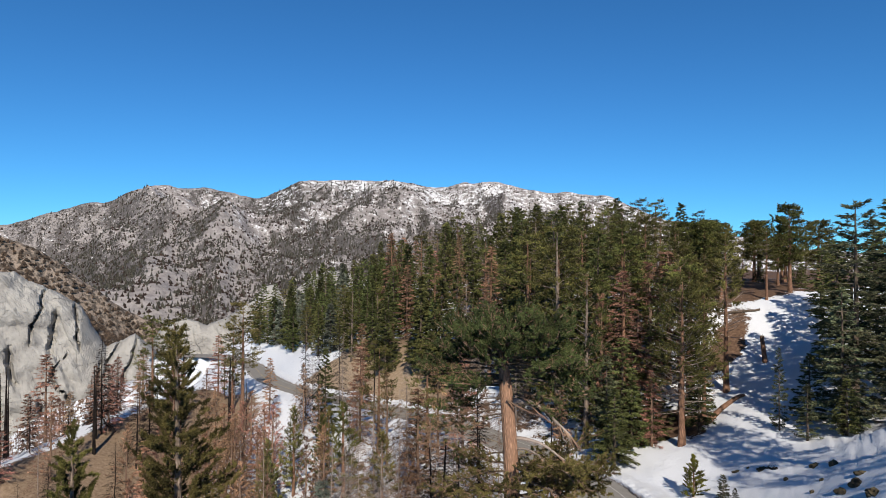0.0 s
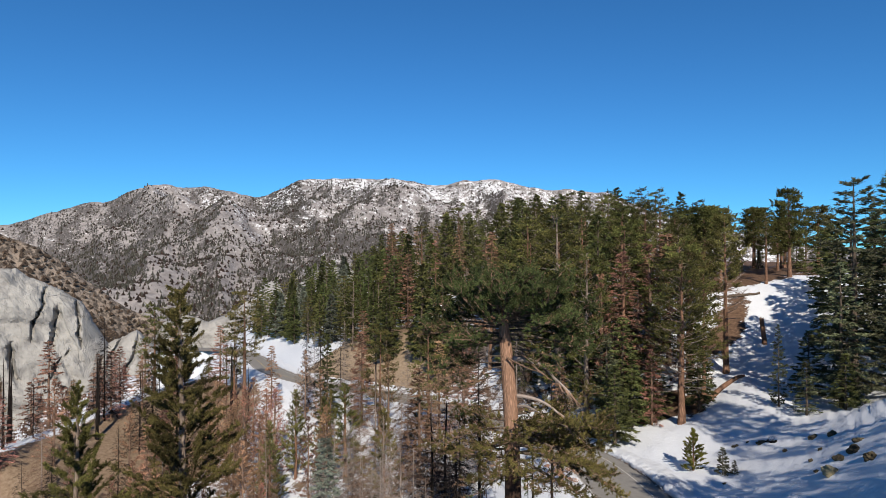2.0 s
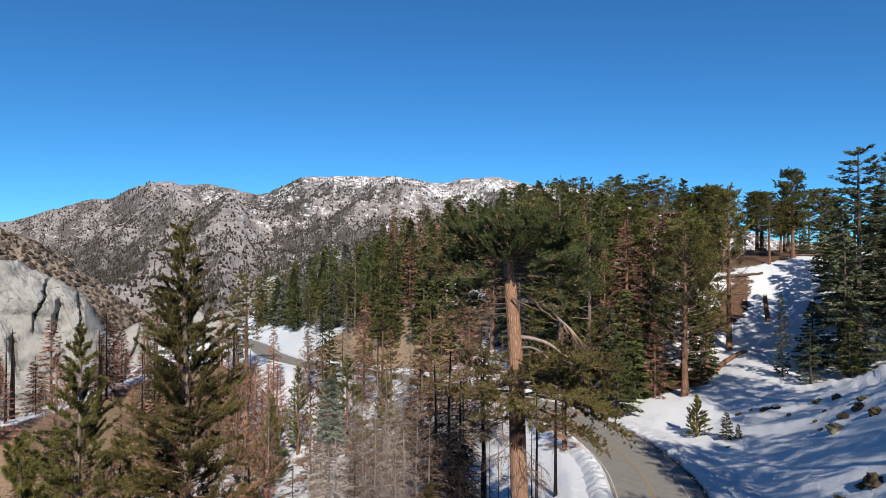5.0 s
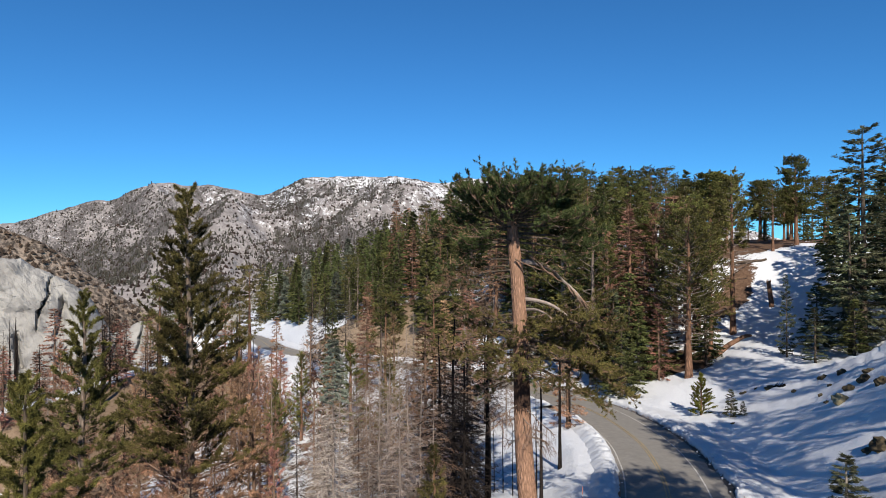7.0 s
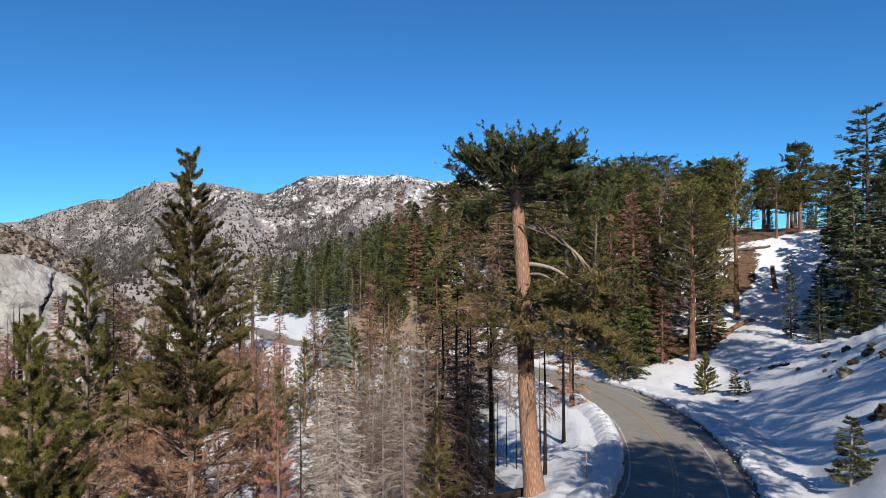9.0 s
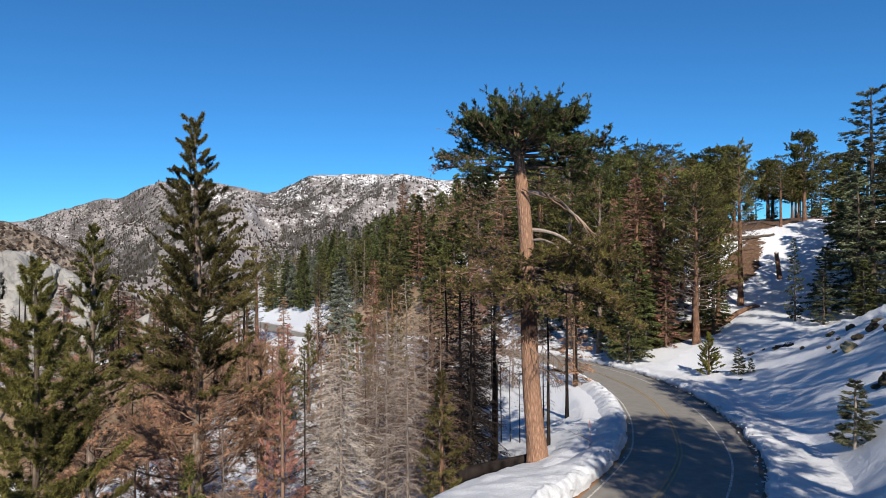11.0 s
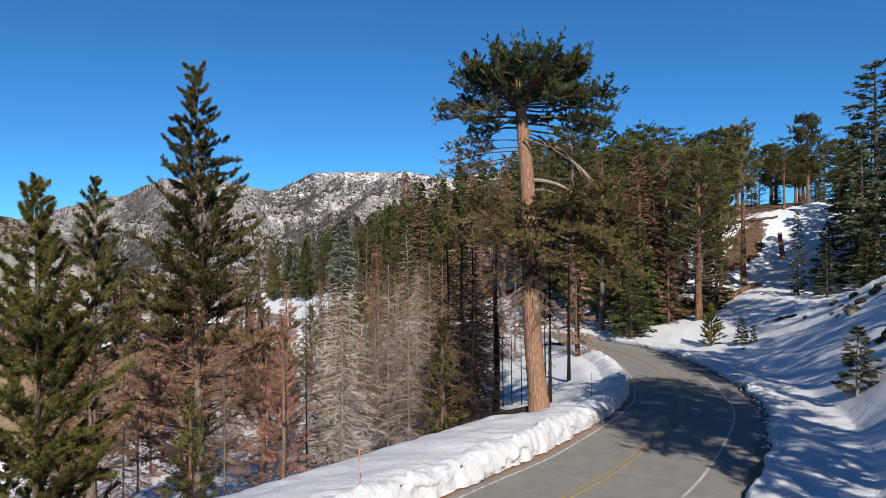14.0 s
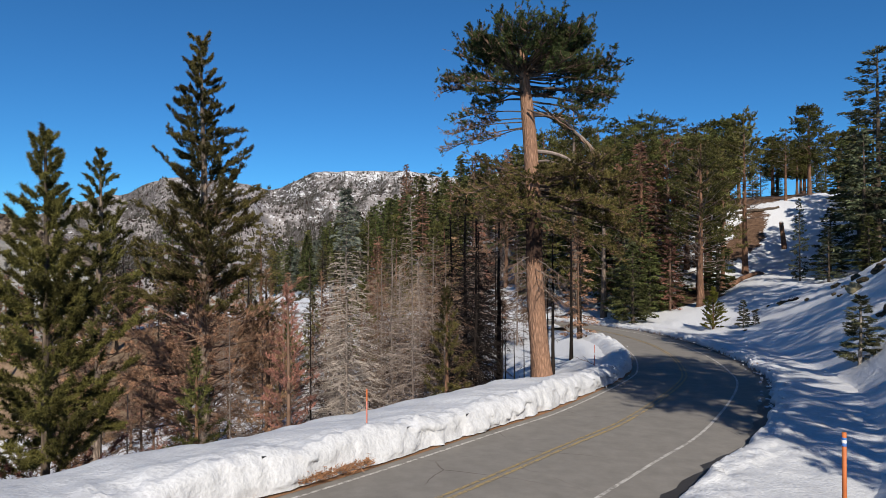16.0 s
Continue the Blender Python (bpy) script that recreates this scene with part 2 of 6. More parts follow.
def rock_mat(name, dark, light, scale=0.5, dist=0.3, split=False):
    m, nt, b = material(name, 0.9, 0.15)
    p = place_of(nt)
    n1, n2 = noise_tex(nt, p, scale, 7, 0.65), noise_tex(nt, p, scale * 7, 5, 0.7)
    c = ramp(nt, n1, [(0.28, dark), (0.55, light), (0.8, [q * 0.9 for q in light])])
    c = mix(nt, calc(nt, "MULTIPLY", n2, 0.4), c, dark)
    h = calc(nt, "ADD", n1, calc(nt, "MULTIPLY", n2, 0.4))
    if split:
        w = node(nt, "ShaderNodeTexNoise", Scale=0.03, Detail=5.0)
        nt.links.new(p, w.inputs["Vector"])
        sq = nt.nodes.new("ShaderNodeMapping")
        sq.inputs["Scale"].default_value = (1, 1, 0.42)
        nt.links.new(mix(nt, 1.0, p, mix(nt, 1.0, w.outputs["Color"], (26, 26, 26), "MULTIPLY"), "ADD"), sq.inputs["Vector"])
        vo = node(nt, "ShaderNodeTexVoronoi", Scale=0.055)
        vo.feature = "DISTANCE_TO_EDGE"
        nt.links.new(sq.outputs[0], vo.inputs["Vector"])
        gap = ramp(nt, calc(nt, "ADD", vo.outputs["Distance"], calc(nt, "MULTIPLY", n1, 0.05)), [(0.018, (1, 1, 1)), (0.034, (0, 0, 0))])
        gap = calc(nt, "MULTIPLY", gap, ramp(nt, noise_tex(nt, p, 0.02, 2), [(0.45, (0, 0, 0)), (0.6, (1, 1, 1))]))
        c = mix(nt, calc(nt, "MULTIPLY", gap, 0.85), c, (0.05, 0.048, 0.045))
        h = calc(nt, "SUBTRACT", h, gap)
    nt.links.new(c, b.inputs["Base Color"])
    bump(nt, b, h, 0.8, dist)
    return m


def mountain_mat(name, snow_at, low, high, scrub):
    """Far slopes: pale scree, dark scrub in drifts that doubles as painted shade, and old snow that keeps to the shaded
    gullies.
    """
    m, nt, b = material(name, 0.95, 0.05)
    p = place_of(nt)
    n1, n2, n3 = noise_tex(nt, p, 0.006, 8, 0.6), noise_tex(nt, p, 0.045, 6, 0.7), noise_tex(nt, p, 0.16, 3, 0.6)
    c = ramp(nt, n2, [(0.3, low), (0.65, high)])
    wood = nt.nodes.new("ShaderNodeAttribute")
    wood.attribute_name = "wood"
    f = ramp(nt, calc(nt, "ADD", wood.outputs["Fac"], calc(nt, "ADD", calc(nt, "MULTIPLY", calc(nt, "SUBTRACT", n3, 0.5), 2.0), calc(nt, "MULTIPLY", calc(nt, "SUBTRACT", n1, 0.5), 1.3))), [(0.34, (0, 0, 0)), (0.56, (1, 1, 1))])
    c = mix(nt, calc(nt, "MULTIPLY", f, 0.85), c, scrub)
    s = nt.nodes.new("ShaderNodeAttribute")
    s.attribute_name = "snow"
    fs = ramp(nt, calc(nt, "ADD", s.outputs["Fac"], calc(nt, "ADD", calc(nt, "MULTIPLY", calc(nt, "SUBTRACT", n2, 0.5), 1.5), calc(nt, "MULTIPLY", calc(nt, "SUBTRACT", n3, 0.5), 1.5))), [(snow_at, (0, 0, 0)), (snow_at + 0.16, (0.85, 0.85, 0.85))])
    c = mix(nt, fs, c, (0.70, 0.71, 0.73))
    nt.links.new(c, b.inputs["Base Color"])
    bump(nt, b, calc(nt, "ADD", n2, calc(nt, "MULTIPLY", n3, 0.3)), 0.9, 8.0)
    return m


M_GROUND, M_SNOW, M_ASPHALT = ground_mat(), snow_mat("bank_snow"), asphalt_mat()
M_WHITE, M_YELLOW = paint_mat("white_paint", (0.50, 0.48, 0.45), 0.38), paint_mat("yellow_paint", (0.34, 0.25, 0.11), 0.38)
M_ROCK = rock_mat("dark_mossy_rock", (0.012, 0.010, 0.008), (0.085, 0.068, 0.042), 1.6, 0.15)
M_TANROCK = rock_mat("tan_lichen_rock", (0.11, 0.092, 0.055), (0.36, 0.31, 0.19), 2.4, 0.12)
M_CLIFF = rock_mat("pale_granite", (0.15, 0.142, 0.134), (0.335, 0.322, 0.298), 0.05, 3.0, True)
M_WET = plain_mat("wet_asphalt", (0.045, 0.041, 0.038), 0.55, 4.0)
M_DIRT = plain_mat("red_road_dirt", (0.30, 0.155, 0.08), 0.95, 3.0)

# ---- relief ----
def lattice(ix, iy, seed):
    h = (ix.astype(np.int64) * 374761393 + iy.astype(np.int64) * 668265263 + seed * 1442695041) & 0xFFFFFFFF
    h = ((h ^ (h >> 13)) * 1274126177) & 0xFFFFFFFF
    return ((h ^ (h >> 16)) & 0xFFFF) / 65535.0


def vnoise(x, y, seed=0):
    ix, iy = np.floor(x), np.floor(y)
    fx, fy = x - ix, y - iy
    fx, fy = fx * fx * fx * (fx * (fx * 6 - 15) + 10), fy * fy * fy * (fy * (fy * 6 - 15) + 10)
    a, b = lattice(ix, iy, seed), lattice(ix + 1, iy, seed)
    c, d = lattice(ix, iy + 1, seed), lattice(ix + 1, iy + 1, seed)
    return (a + (b - a) * fx) * (1 - fy) + (c + (d - c) * fx) * fy


def fbm(x, y, scale, octaves=5, seed=0, ridged=False, gain=0.5):
    x, y = np.asarray(x, float) / scale, np.asarray(y, float) / scale
    total, amp, norm = np.zeros(np.broadcast(x, y).shape), 1.0, 0.0
    for o in range(octaves):
        n = vnoise(x + 17.3 * o, y - 9.1 * o, seed + o)
        n = 1 - np.abs(2 * n - 1) if ridged else n
        total, norm = total + amp * n, norm + amp
        x, y, amp = x * 2.03 + 0.13, y * 2.03 - 0.21, amp * gain
    return total / norm


def smooth(a, b, x):
    t = np.clip((x - a) / (b - a), 0, 1)
    return t * t * (3 - 2 * t)


# ---- the road's line: x, y, z of its yellow centre line ----
ROAD_KNOTS = [(-60.0, -13.0, 4.2), (-38.0, -8.0, 3.5), (-20.0, 0.0, 2.7), (-8.5, 8.8, 2.05), (-2.6, 15.2, 1.62), (3.3, 22.9, 1.2), (6.8, 27.7, 0.95), (12.0, 37.2, 0.35), (14.7, 44.3, -0.2), (17.0, 54.0, -0.7),
              (17.9, 64.0, -1.1), (16.6, 76.0, -1.5), (12.0, 90.0, -2.2), (3.0, 107.0, -3.4), (-12.0, 128.0, -5.0), (-30.0, 150.0, -7.2), (-48.0, 178.0, -9.0), (-63.0, 212.0, -10.8), (-84.0, 245.0, -13.0), (-120.0, 268.0, -16.0)]


def spline(knots, n):
    k = np.array(knots, float)
    k = np.vstack([2 * k[0] - k[1], k, 2 * k[-1] - k[-2]])
    out = []
    for i in range(1, len(k) - 2):
        t = np.linspace(0, 1, n, endpoint=False)[:, None]
        p0, p1, p2, p3 = k[i - 1], k[i], k[i + 1], k[i + 2]
        out.append(0.5 * (2 * p1 + (p2 - p0) * t + (2 * p0 - 5 * p1 + 4 * p2 - p3) * t ** 2 + (3 * p1 - p0 - 3 * p2 + p3) * t ** 3))
    return np.vstack(out + [k[-2][None]])


ROAD = spline(ROAD_KNOTS, 24)
ROAD_T = np.gradient(ROAD[:, :2], axis=0)
ROAD_T /= np.linalg.norm(ROAD_T, axis=1)[:, None]
ROAD_N = np.stack([ROAD_T[:, 1], -ROAD_T[:, 0]], 1)    # to the uphill side, the right of someone who walks away
ROAD_S = np.concatenate([[0], np.cumsum(np.linalg.norm(np.diff(ROAD[:, :2], axis=0), axis=1))])
HALF_L, HALF_R = 3.3, 3.75


def road_frame(x, y):
    """Nearest point of the road's line: its index, and the offset across (positive uphill)."""
    x, y = np.asarray(x, float).ravel(), np.asarray(y, float).ravel()
    best = np.empty(len(x), int)
    for i in range(0, len(x), 20000):
        d2 = (x[i:i + 20000, None] - ROAD[None, :, 0]) ** 2 + (y[i:i + 20000, None] - ROAD[None, :, 1]) ** 2
        best[i:i + 20000] = d2.argmin(1)
    dx, dy = x - ROAD[best, 0], y - ROAD[best, 1]
    side = np.sign(dx * ROAD_N[best, 0] + dy * ROAD_N[best, 1])
    return best, side * np.hypot(dx, dy)


def land(x, y):
    shape = np.shape(x)
    x, y = np.asarray(x, float).ravel(), np.asarray(y, float).ravel()
    i, d = road_frame(x, y)
    zr, yr, xr = ROAD[i, 2], ROAD[i, 1], ROAD[i, 0]
    up = np.maximum(d - HALF_R, 0)
    # uphill: a snowy slope by the near bend, a saddle beyond it, then the wooded hill
    near = 1 - smooth(52, 74, yr)
    saddle = smooth(52, 74, yr) * (1 - smooth(84, 112, yr))
    hill = smooth(84, 112, yr)
    rise_near = 0.10 * np.minimum(up, 4.5) + 0.82 * np.maximum(up - 4.5, 0)
    rise_saddle = 0.07 * np.minimum(up, 30) + 0.80 * np.maximum(up - 30, 0)
    rise_hill = 0.58 * up
    rise = near * rise_near + saddle * rise_saddle + hill * rise_hill
    cap = 20.5 - 4 * smooth(0, -45, x) - 11 * smooth(-35, -75, x)
    rise_top = np.maximum(cap - zr, 2.0)
    rise = rise / (1 + (rise / rise_top) ** 4) ** 0.25
    # downhill: a steep fall into the ravine
    down = np.maximum(-d - HALF_L - 3.2, 0)
    floor = 13.0 + 10.0 * smooth(-20, -110, x)
    fall = floor * np.tanh(0.50 * down / floor)
    z = zr + rise - fall
    # the knoll beyond the ravine, with bare brown sides
    cx = -66 + 0.12 * (np.clip(y, 85, 165) - 120)
    spur = -7.6 - 0.55 * np.maximum(np.hypot(np.maximum(np.abs(x - cx) - 3.0, 0), np.maximum(np.maximum(96 - y, y - 160), 0)) - 0.5, 0)
    spur = np.where(x < cx, spur - 0.1 * np.maximum(cx - x, 0), spur)
    z = np.maximum(z, np.where(d < -4, spur, -1e3))
    # the land falls away to the deep valley on the far side
    out = np.maximum(-x - 95 + 0.12 * y, 0)
    z = z - 0.42 * np.minimum(out, 260) * smooth(0, 40, out)
    back = np.maximum(y - 275 + 0.25 * np.minimum(x, 0), 0)
    z = z - 0.36 * np.minimum(back, 330)
    z = z + (fbm(x, y, 14, 4, 3) - 0.5) * 1.6 * smooth(5, 12, np.abs(d)) + (fbm(x, y, 2.6, 3, 9) - 0.5) * 0.42 * smooth(4.5, 8, np.abs(d))
    z = np.where((d < HALF_R + 1.4) & (d > -HALF_L - 0.6), zr - 0.3, z)
    return z.reshape(shape)


# hollows and rises of the snowy saddle: x, y and the level of the snow
SADDLE = np.array([(31.2, 84.5, -0.2), (45, 100.5, 5.6), (54, 108, 8.4), (43, 75, 4.5), (47, 68.5, 6.0), (49.4, 77.4, 6.8), (54.5, 75.5, 8.6), (41, 82, 5.0), (58, 86, 9.5), (48, 90, 6.4), (60, 100, 10.0)])
KEEP = np.array([(27, 70), (36, 56), (33.6, 54.2), (67, 126), (59, 121), (22, 38), (52, 124), (20, 75)], float)


def terrain(x, y):
    px, py = np.concatenate([SADDLE[:, 0], KEEP[:, 0]]), np.concatenate([SADDLE[:, 1], KEEP[:, 1]])
    gap = np.concatenate([SADDLE[:, 2] - land(SADDLE[:, 0], SADDLE[:, 1]), np.zeros(len(KEEP))])
    x, y = np.asarray(x, float), np.asarray(y, float)
    near = [np.exp(-((x - a) ** 2 + (y - b) ** 2) / 90.0) for a, b in zip(px, py)]
    return land(x, y) + sum(w * g for w, g in zip(near, gap)) / (sum(near) + 0.12)


def ground_z(x, y):
    return float(terrain(np.array([x]), np.array([y]))[0])


# ---- mesh building ----
class Soup:
    """Gathers points and faces for one mesh."""
    def __init__(self):
        self.v, self.f, self.n = [], [], 0

    def add(self, verts, faces):
        self.v.append(np.asarray(verts, float))
        self.f.extend((np.asarray(faces) + self.n).tolist())
        self.n += len(verts)

    def tube(self, pts, radii, sides=8, cap=True):
        pts, radii = np.asarray(pts, float), np.asarray(radii, float)
        t = np.gradient(pts, axis=0)
        t /= np.linalg.norm(t, axis=1)[:, None] + 1e-9
        ref = np.where(np.abs(t[:, 2:3]) > 0.9, np.array([[1.0, 0, 0]]), np.array([[0, 0, 1.0]]))
        a = np.cross(t, ref)
        a /= np.linalg.norm(a, axis=1)[:, None] + 1e-9
        b = np.cross(t, a)
        ang = np.arange(sides) * 2 * np.pi / sides
        ring = pts[:, None] + radii[:, None, None] * (np.cos(ang)[None, :, None] * a[:, None] + np.sin(ang)[None, :, None] * b[:, None])
        k = len(pts)
        r, s = np.meshgrid(np.arange(k - 1), np.arange(sides), indexing="ij")
        s2 = (s + 1) % sides
        quads = np.stack([r * sides + s, r * sides + s2, (r + 1) * sides + s2, (r + 1) * sides + s], -1).reshape(-1, 4)
        base = self.n
        self.add(ring.reshape(-1, 3), quads)
        if cap:
            self.f.append(list(range(base + (k - 1) * sides, base + k * sides)))

    def spikes(self, p0, p1, r):
        """Thin three-sided twigs."""
        p0, p1 = np.asarray(p0, float), np.asarray(p1, float)
        t = p1 - p0
        t = t / (np.linalg.norm(t, axis=1)[:, None] + 1e-9)
        ref = np.where(np.abs(t[:, 2:3]) > 0.9, np.array([[1.0, 0, 0]]), np.array([[0, 0, 1.0]]))
        a = np.cross(t, ref)
        a /= np.linalg.norm(a, axis=1)[:, None] + 1e-9
        b = np.cross(t, a)
        r = np.broadcast_to(np.asarray(r, float), (len(p0),))[:, None]
        ring = [p0 + r * (math.cos(q) * a + math.sin(q) * b) for q in (0, 2.1, 4.2)]
        v = np.stack(ring + [p1], 1).reshape(-1, 3)
        i = np.arange(len(p0))[:, None] * 4
        f = np.concatenate([i + [0, 1, 3], i + [1, 2, 3], i + [2, 0, 3]])
        self.add(v, f)

    def blades(self, p0, way, length, width, rng):
        """Slim pointed blades: needles and needle sprays."""
        n = len(p0)
        way = way / (np.linalg.norm(way, axis=1)[:, None] + 1e-9)
        side = np.cross(way, rng.normal(size=(n, 3)))
        side /= np.linalg.norm(side, axis=1)[:, None] + 1e-9
        length, width = np.broadcast_to(length, (n,))[:, None], np.broadcast_to(width, (n,))[:, None]
        v = np.stack([p0 + side * width * 0.5, p0 + way * length, p0 - side * width * 0.5], 1).reshape(-1, 3)
        self.add(v, np.arange(n)[:, None] * 3 + [0, 1, 2])

    def mesh(self, name, material, smooth_faces=False):
        me = bpy.data.meshes.new(name)
        me.from_pydata(np.vstack(self.v).tolist(), [], self.f)
        if smooth_faces:
            me.shade_smooth()
        me.materials.append(material)
        return me


def part(name, soup, material, parent, label="", smooth_faces=False):
    ob = new(name, soup.mesh(name, material, smooth_faces))
    ob.parent = parent
    if label:
        tagged(ob, label)
    return ob


def thing(name, label, category, x=0, y=0, z=0, group="", kind=""):
    ob = new(name)
    ob.location = (x, y, z)
    return tagged(ob, label, category, group, kind)


def grid_faces(nu, nv, wrap=False):
    u, v = np.meshgrid(np.arange(nu - (0 if wrap else 1)), np.arange(nv - 1), indexing="ij")
    u2 = (u + 1) % nu
    return np.stack([u * nv + v, u2 * nv + v, u2 * nv + v + 1, u * nv + v + 1], -1).reshape(-1, 4)


def sheet(name, verts, faces, material, attributes=(), label="", category="", kind="structure", flat=False):
    me = bpy.data.meshes.new(name)
    me.from_pydata(np.asarray(verts).tolist(), [], np.asarray(faces).tolist())
    for key, values in attributes:
        at = me.attributes.new(key, "FLOAT", "POINT")
        at.data.foreach_set("value", np.asarray(values, np.float32))
    if not flat:
        me.shade_smooth()
    me.materials.append(material)
    return tagged(new(name, me), label, category, "", kind)

# ---- ground ----
def build_ground():
    a1 = np.linspace(-52, 52, 340)
    a2 = np.linspace(52, 308, 70)[1:-1]
    ang = np.radians(np.concatenate([a1, a2]))
    rad = np.concatenate([[0.02], np.linspace(0.4, 2.4, 6), np.geomspace(2.8, 620, 262)])
    A, R = np.meshgrid(ang, rad, indexing="ij")
    x, y = R * np.sin(A), R * np.cos(A)
    z = terrain(x, y)
    i, d = road_frame(x, y)
    xs, ys, yr = x.ravel(), y.ravel(), ROAD[i, 1]
    snow = np.full(xs.shape, 0.92)
    hill = smooth(66, 105, yr) * (d > 3)
    snow -= 0.42 * hill * smooth(50, 34, xs)
    snow -= 0.62 * smooth(46, 52, xs) * smooth(119, 125, ys)
    ravine = smooth(-7, -16, d)
    snow -= (0.02 + 0.33 * smooth(44, 80, ys)) * ravine
    # brown strips and faces that the sun has cleared
    strip = np.exp(-(((xs - 50) * 0.76 - (ys - 112.5) * 0.65) / 2.8) ** 2 - (((xs - 50) * 0.65 + (ys - 112.5) * 0.76) / 9) ** 2)
    snow -= 0.9 * strip
    snow -= 0.55 * np.exp(-((xs - 32.5) / 7) ** 2 - ((ys - 91) / 5) ** 2)   # needle litter under the thicket
    cx = -66 + 0.12 * (np.clip(ys, 85, 165) - 120)
    face = smooth(cx, cx + 3, xs) * smooth(cx + 27, cx + 17, xs) * smooth(80, 92, ys) * smooth(178, 160, ys) * (d < -5)
    snow -= 0.43 * face
    snow += 0.5 * np.exp(-((xs - cx + 3) / 3.5) ** 2) * smooth(85, 95, ys) * smooth(175, 160, ys)
    cut = smooth(3, 6, d) * smooth(26, 17, d) * smooth(116, 126, yr) * smooth(168, 162, yr)
    snow -= 0.55 * cut
    white = smooth(3, 5, d) * smooth(26, 19, d) * smooth(162, 168, yr)
    snow += 0.6 * white
    earth = np.clip(cut + 0.6 * face + 0.4 * ravine * (1 - face), 0, 1)
    v = np.stack([x, y, z], -1).reshape(-1, 3)
    f = grid_faces(len(ang), len(rad), True)[:, ::-1]
    sheet("ground", v, f, M_GROUND, [("snow", snow), ("earth", earth)], "snowy hillside with patches of pine litter and bare earth", "ground")


build_ground()


def strip_mesh(name, lo, hi, lift, material, first=0, last=None, across=2, parent=None, label="", kind="structure", category=""):
    """A ribbon along the road between two offsets from its centre line."""
    idx = np.arange(first, last or len(ROAD))
    off = np.linspace(lo, hi, across)
    p = ROAD[idx, None, :2] + ROAD_N[idx, None, :] * off[None, :, None]
    crown = -0.018 * np.abs(off)[None, :] + 0.02 * off[None, :] * (1 - smooth(40, 60, ROAD[idx, 1]))[:, None]
    z = ROAD[idx, None, 2] + crown + lift
    v = np.concatenate([p, z[..., None]], -1).reshape(-1, 3)
    ob = sheet(name, v, grid_faces(len(idx), across)[:, ::-1], material, (), label, category, kind)
    if parent:
        ob.parent = parent
    return ob


road = strip_mesh("road", -HALF_L - 0.9, HALF_R + 1.7, 0.0, M_ASPHALT, across=9, label="two-lane grey asphalt mountain road, cracked and worn", category="road")
for lo, hi, mat, text in ((-2.92, -2.81, M_WHITE, "worn white edge line"), (2.81, 2.92, M_WHITE, "worn white edge line"), (-0.17, -0.06, M_YELLOW, "faded yellow centre line"), (0.06, 0.17, M_YELLOW, "faded yellow centre line")):
    strip_mesh("road_line", lo, hi, 0.006, mat, parent=road, label=text, kind="")
strip_mesh("road_shoulder", -HALF_L - 0.35, -HALF_L + 0.09, 0.012, M_DIRT, parent=road, label="red dirt along the foot of the snow", kind="")


def build_wet_edge():
    """Melt water darkens the asphalt along the foot of the uphill snow."""
    idx = np.arange(road_index(8), road_index(84))
    s = ROAD_S[idx]
    inner = HALF_R + 0.12 - 0.75 * fbm(s, s * 0 + 3, 2.4, 4, 71) - 0.35 * fbm(s, s * 0 + 5, 0.6, 2, 72) + 0.95
    off = inner[:, None] + (HALF_R + 1.6 - inner)[:, None] * np.linspace(0, 1, 3)[None]
    p = ROAD[idx, None, :2] + ROAD_N[idx, None, :] * off[..., None]
    z = ROAD[idx, None, 2] - 0.018 * off + 0.02 * off * (1 - smooth(40, 60, ROAD[idx, 1]))[:, None] + 0.010
    ob = sheet("wet_edge", np.concatenate([p, z[..., None]], -1).reshape(-1, 3), grid_faces(len(idx), 3)[:, ::-1], M_WET, (), "dark wet asphalt along the melting snow", "", "")
    ob.parent = road


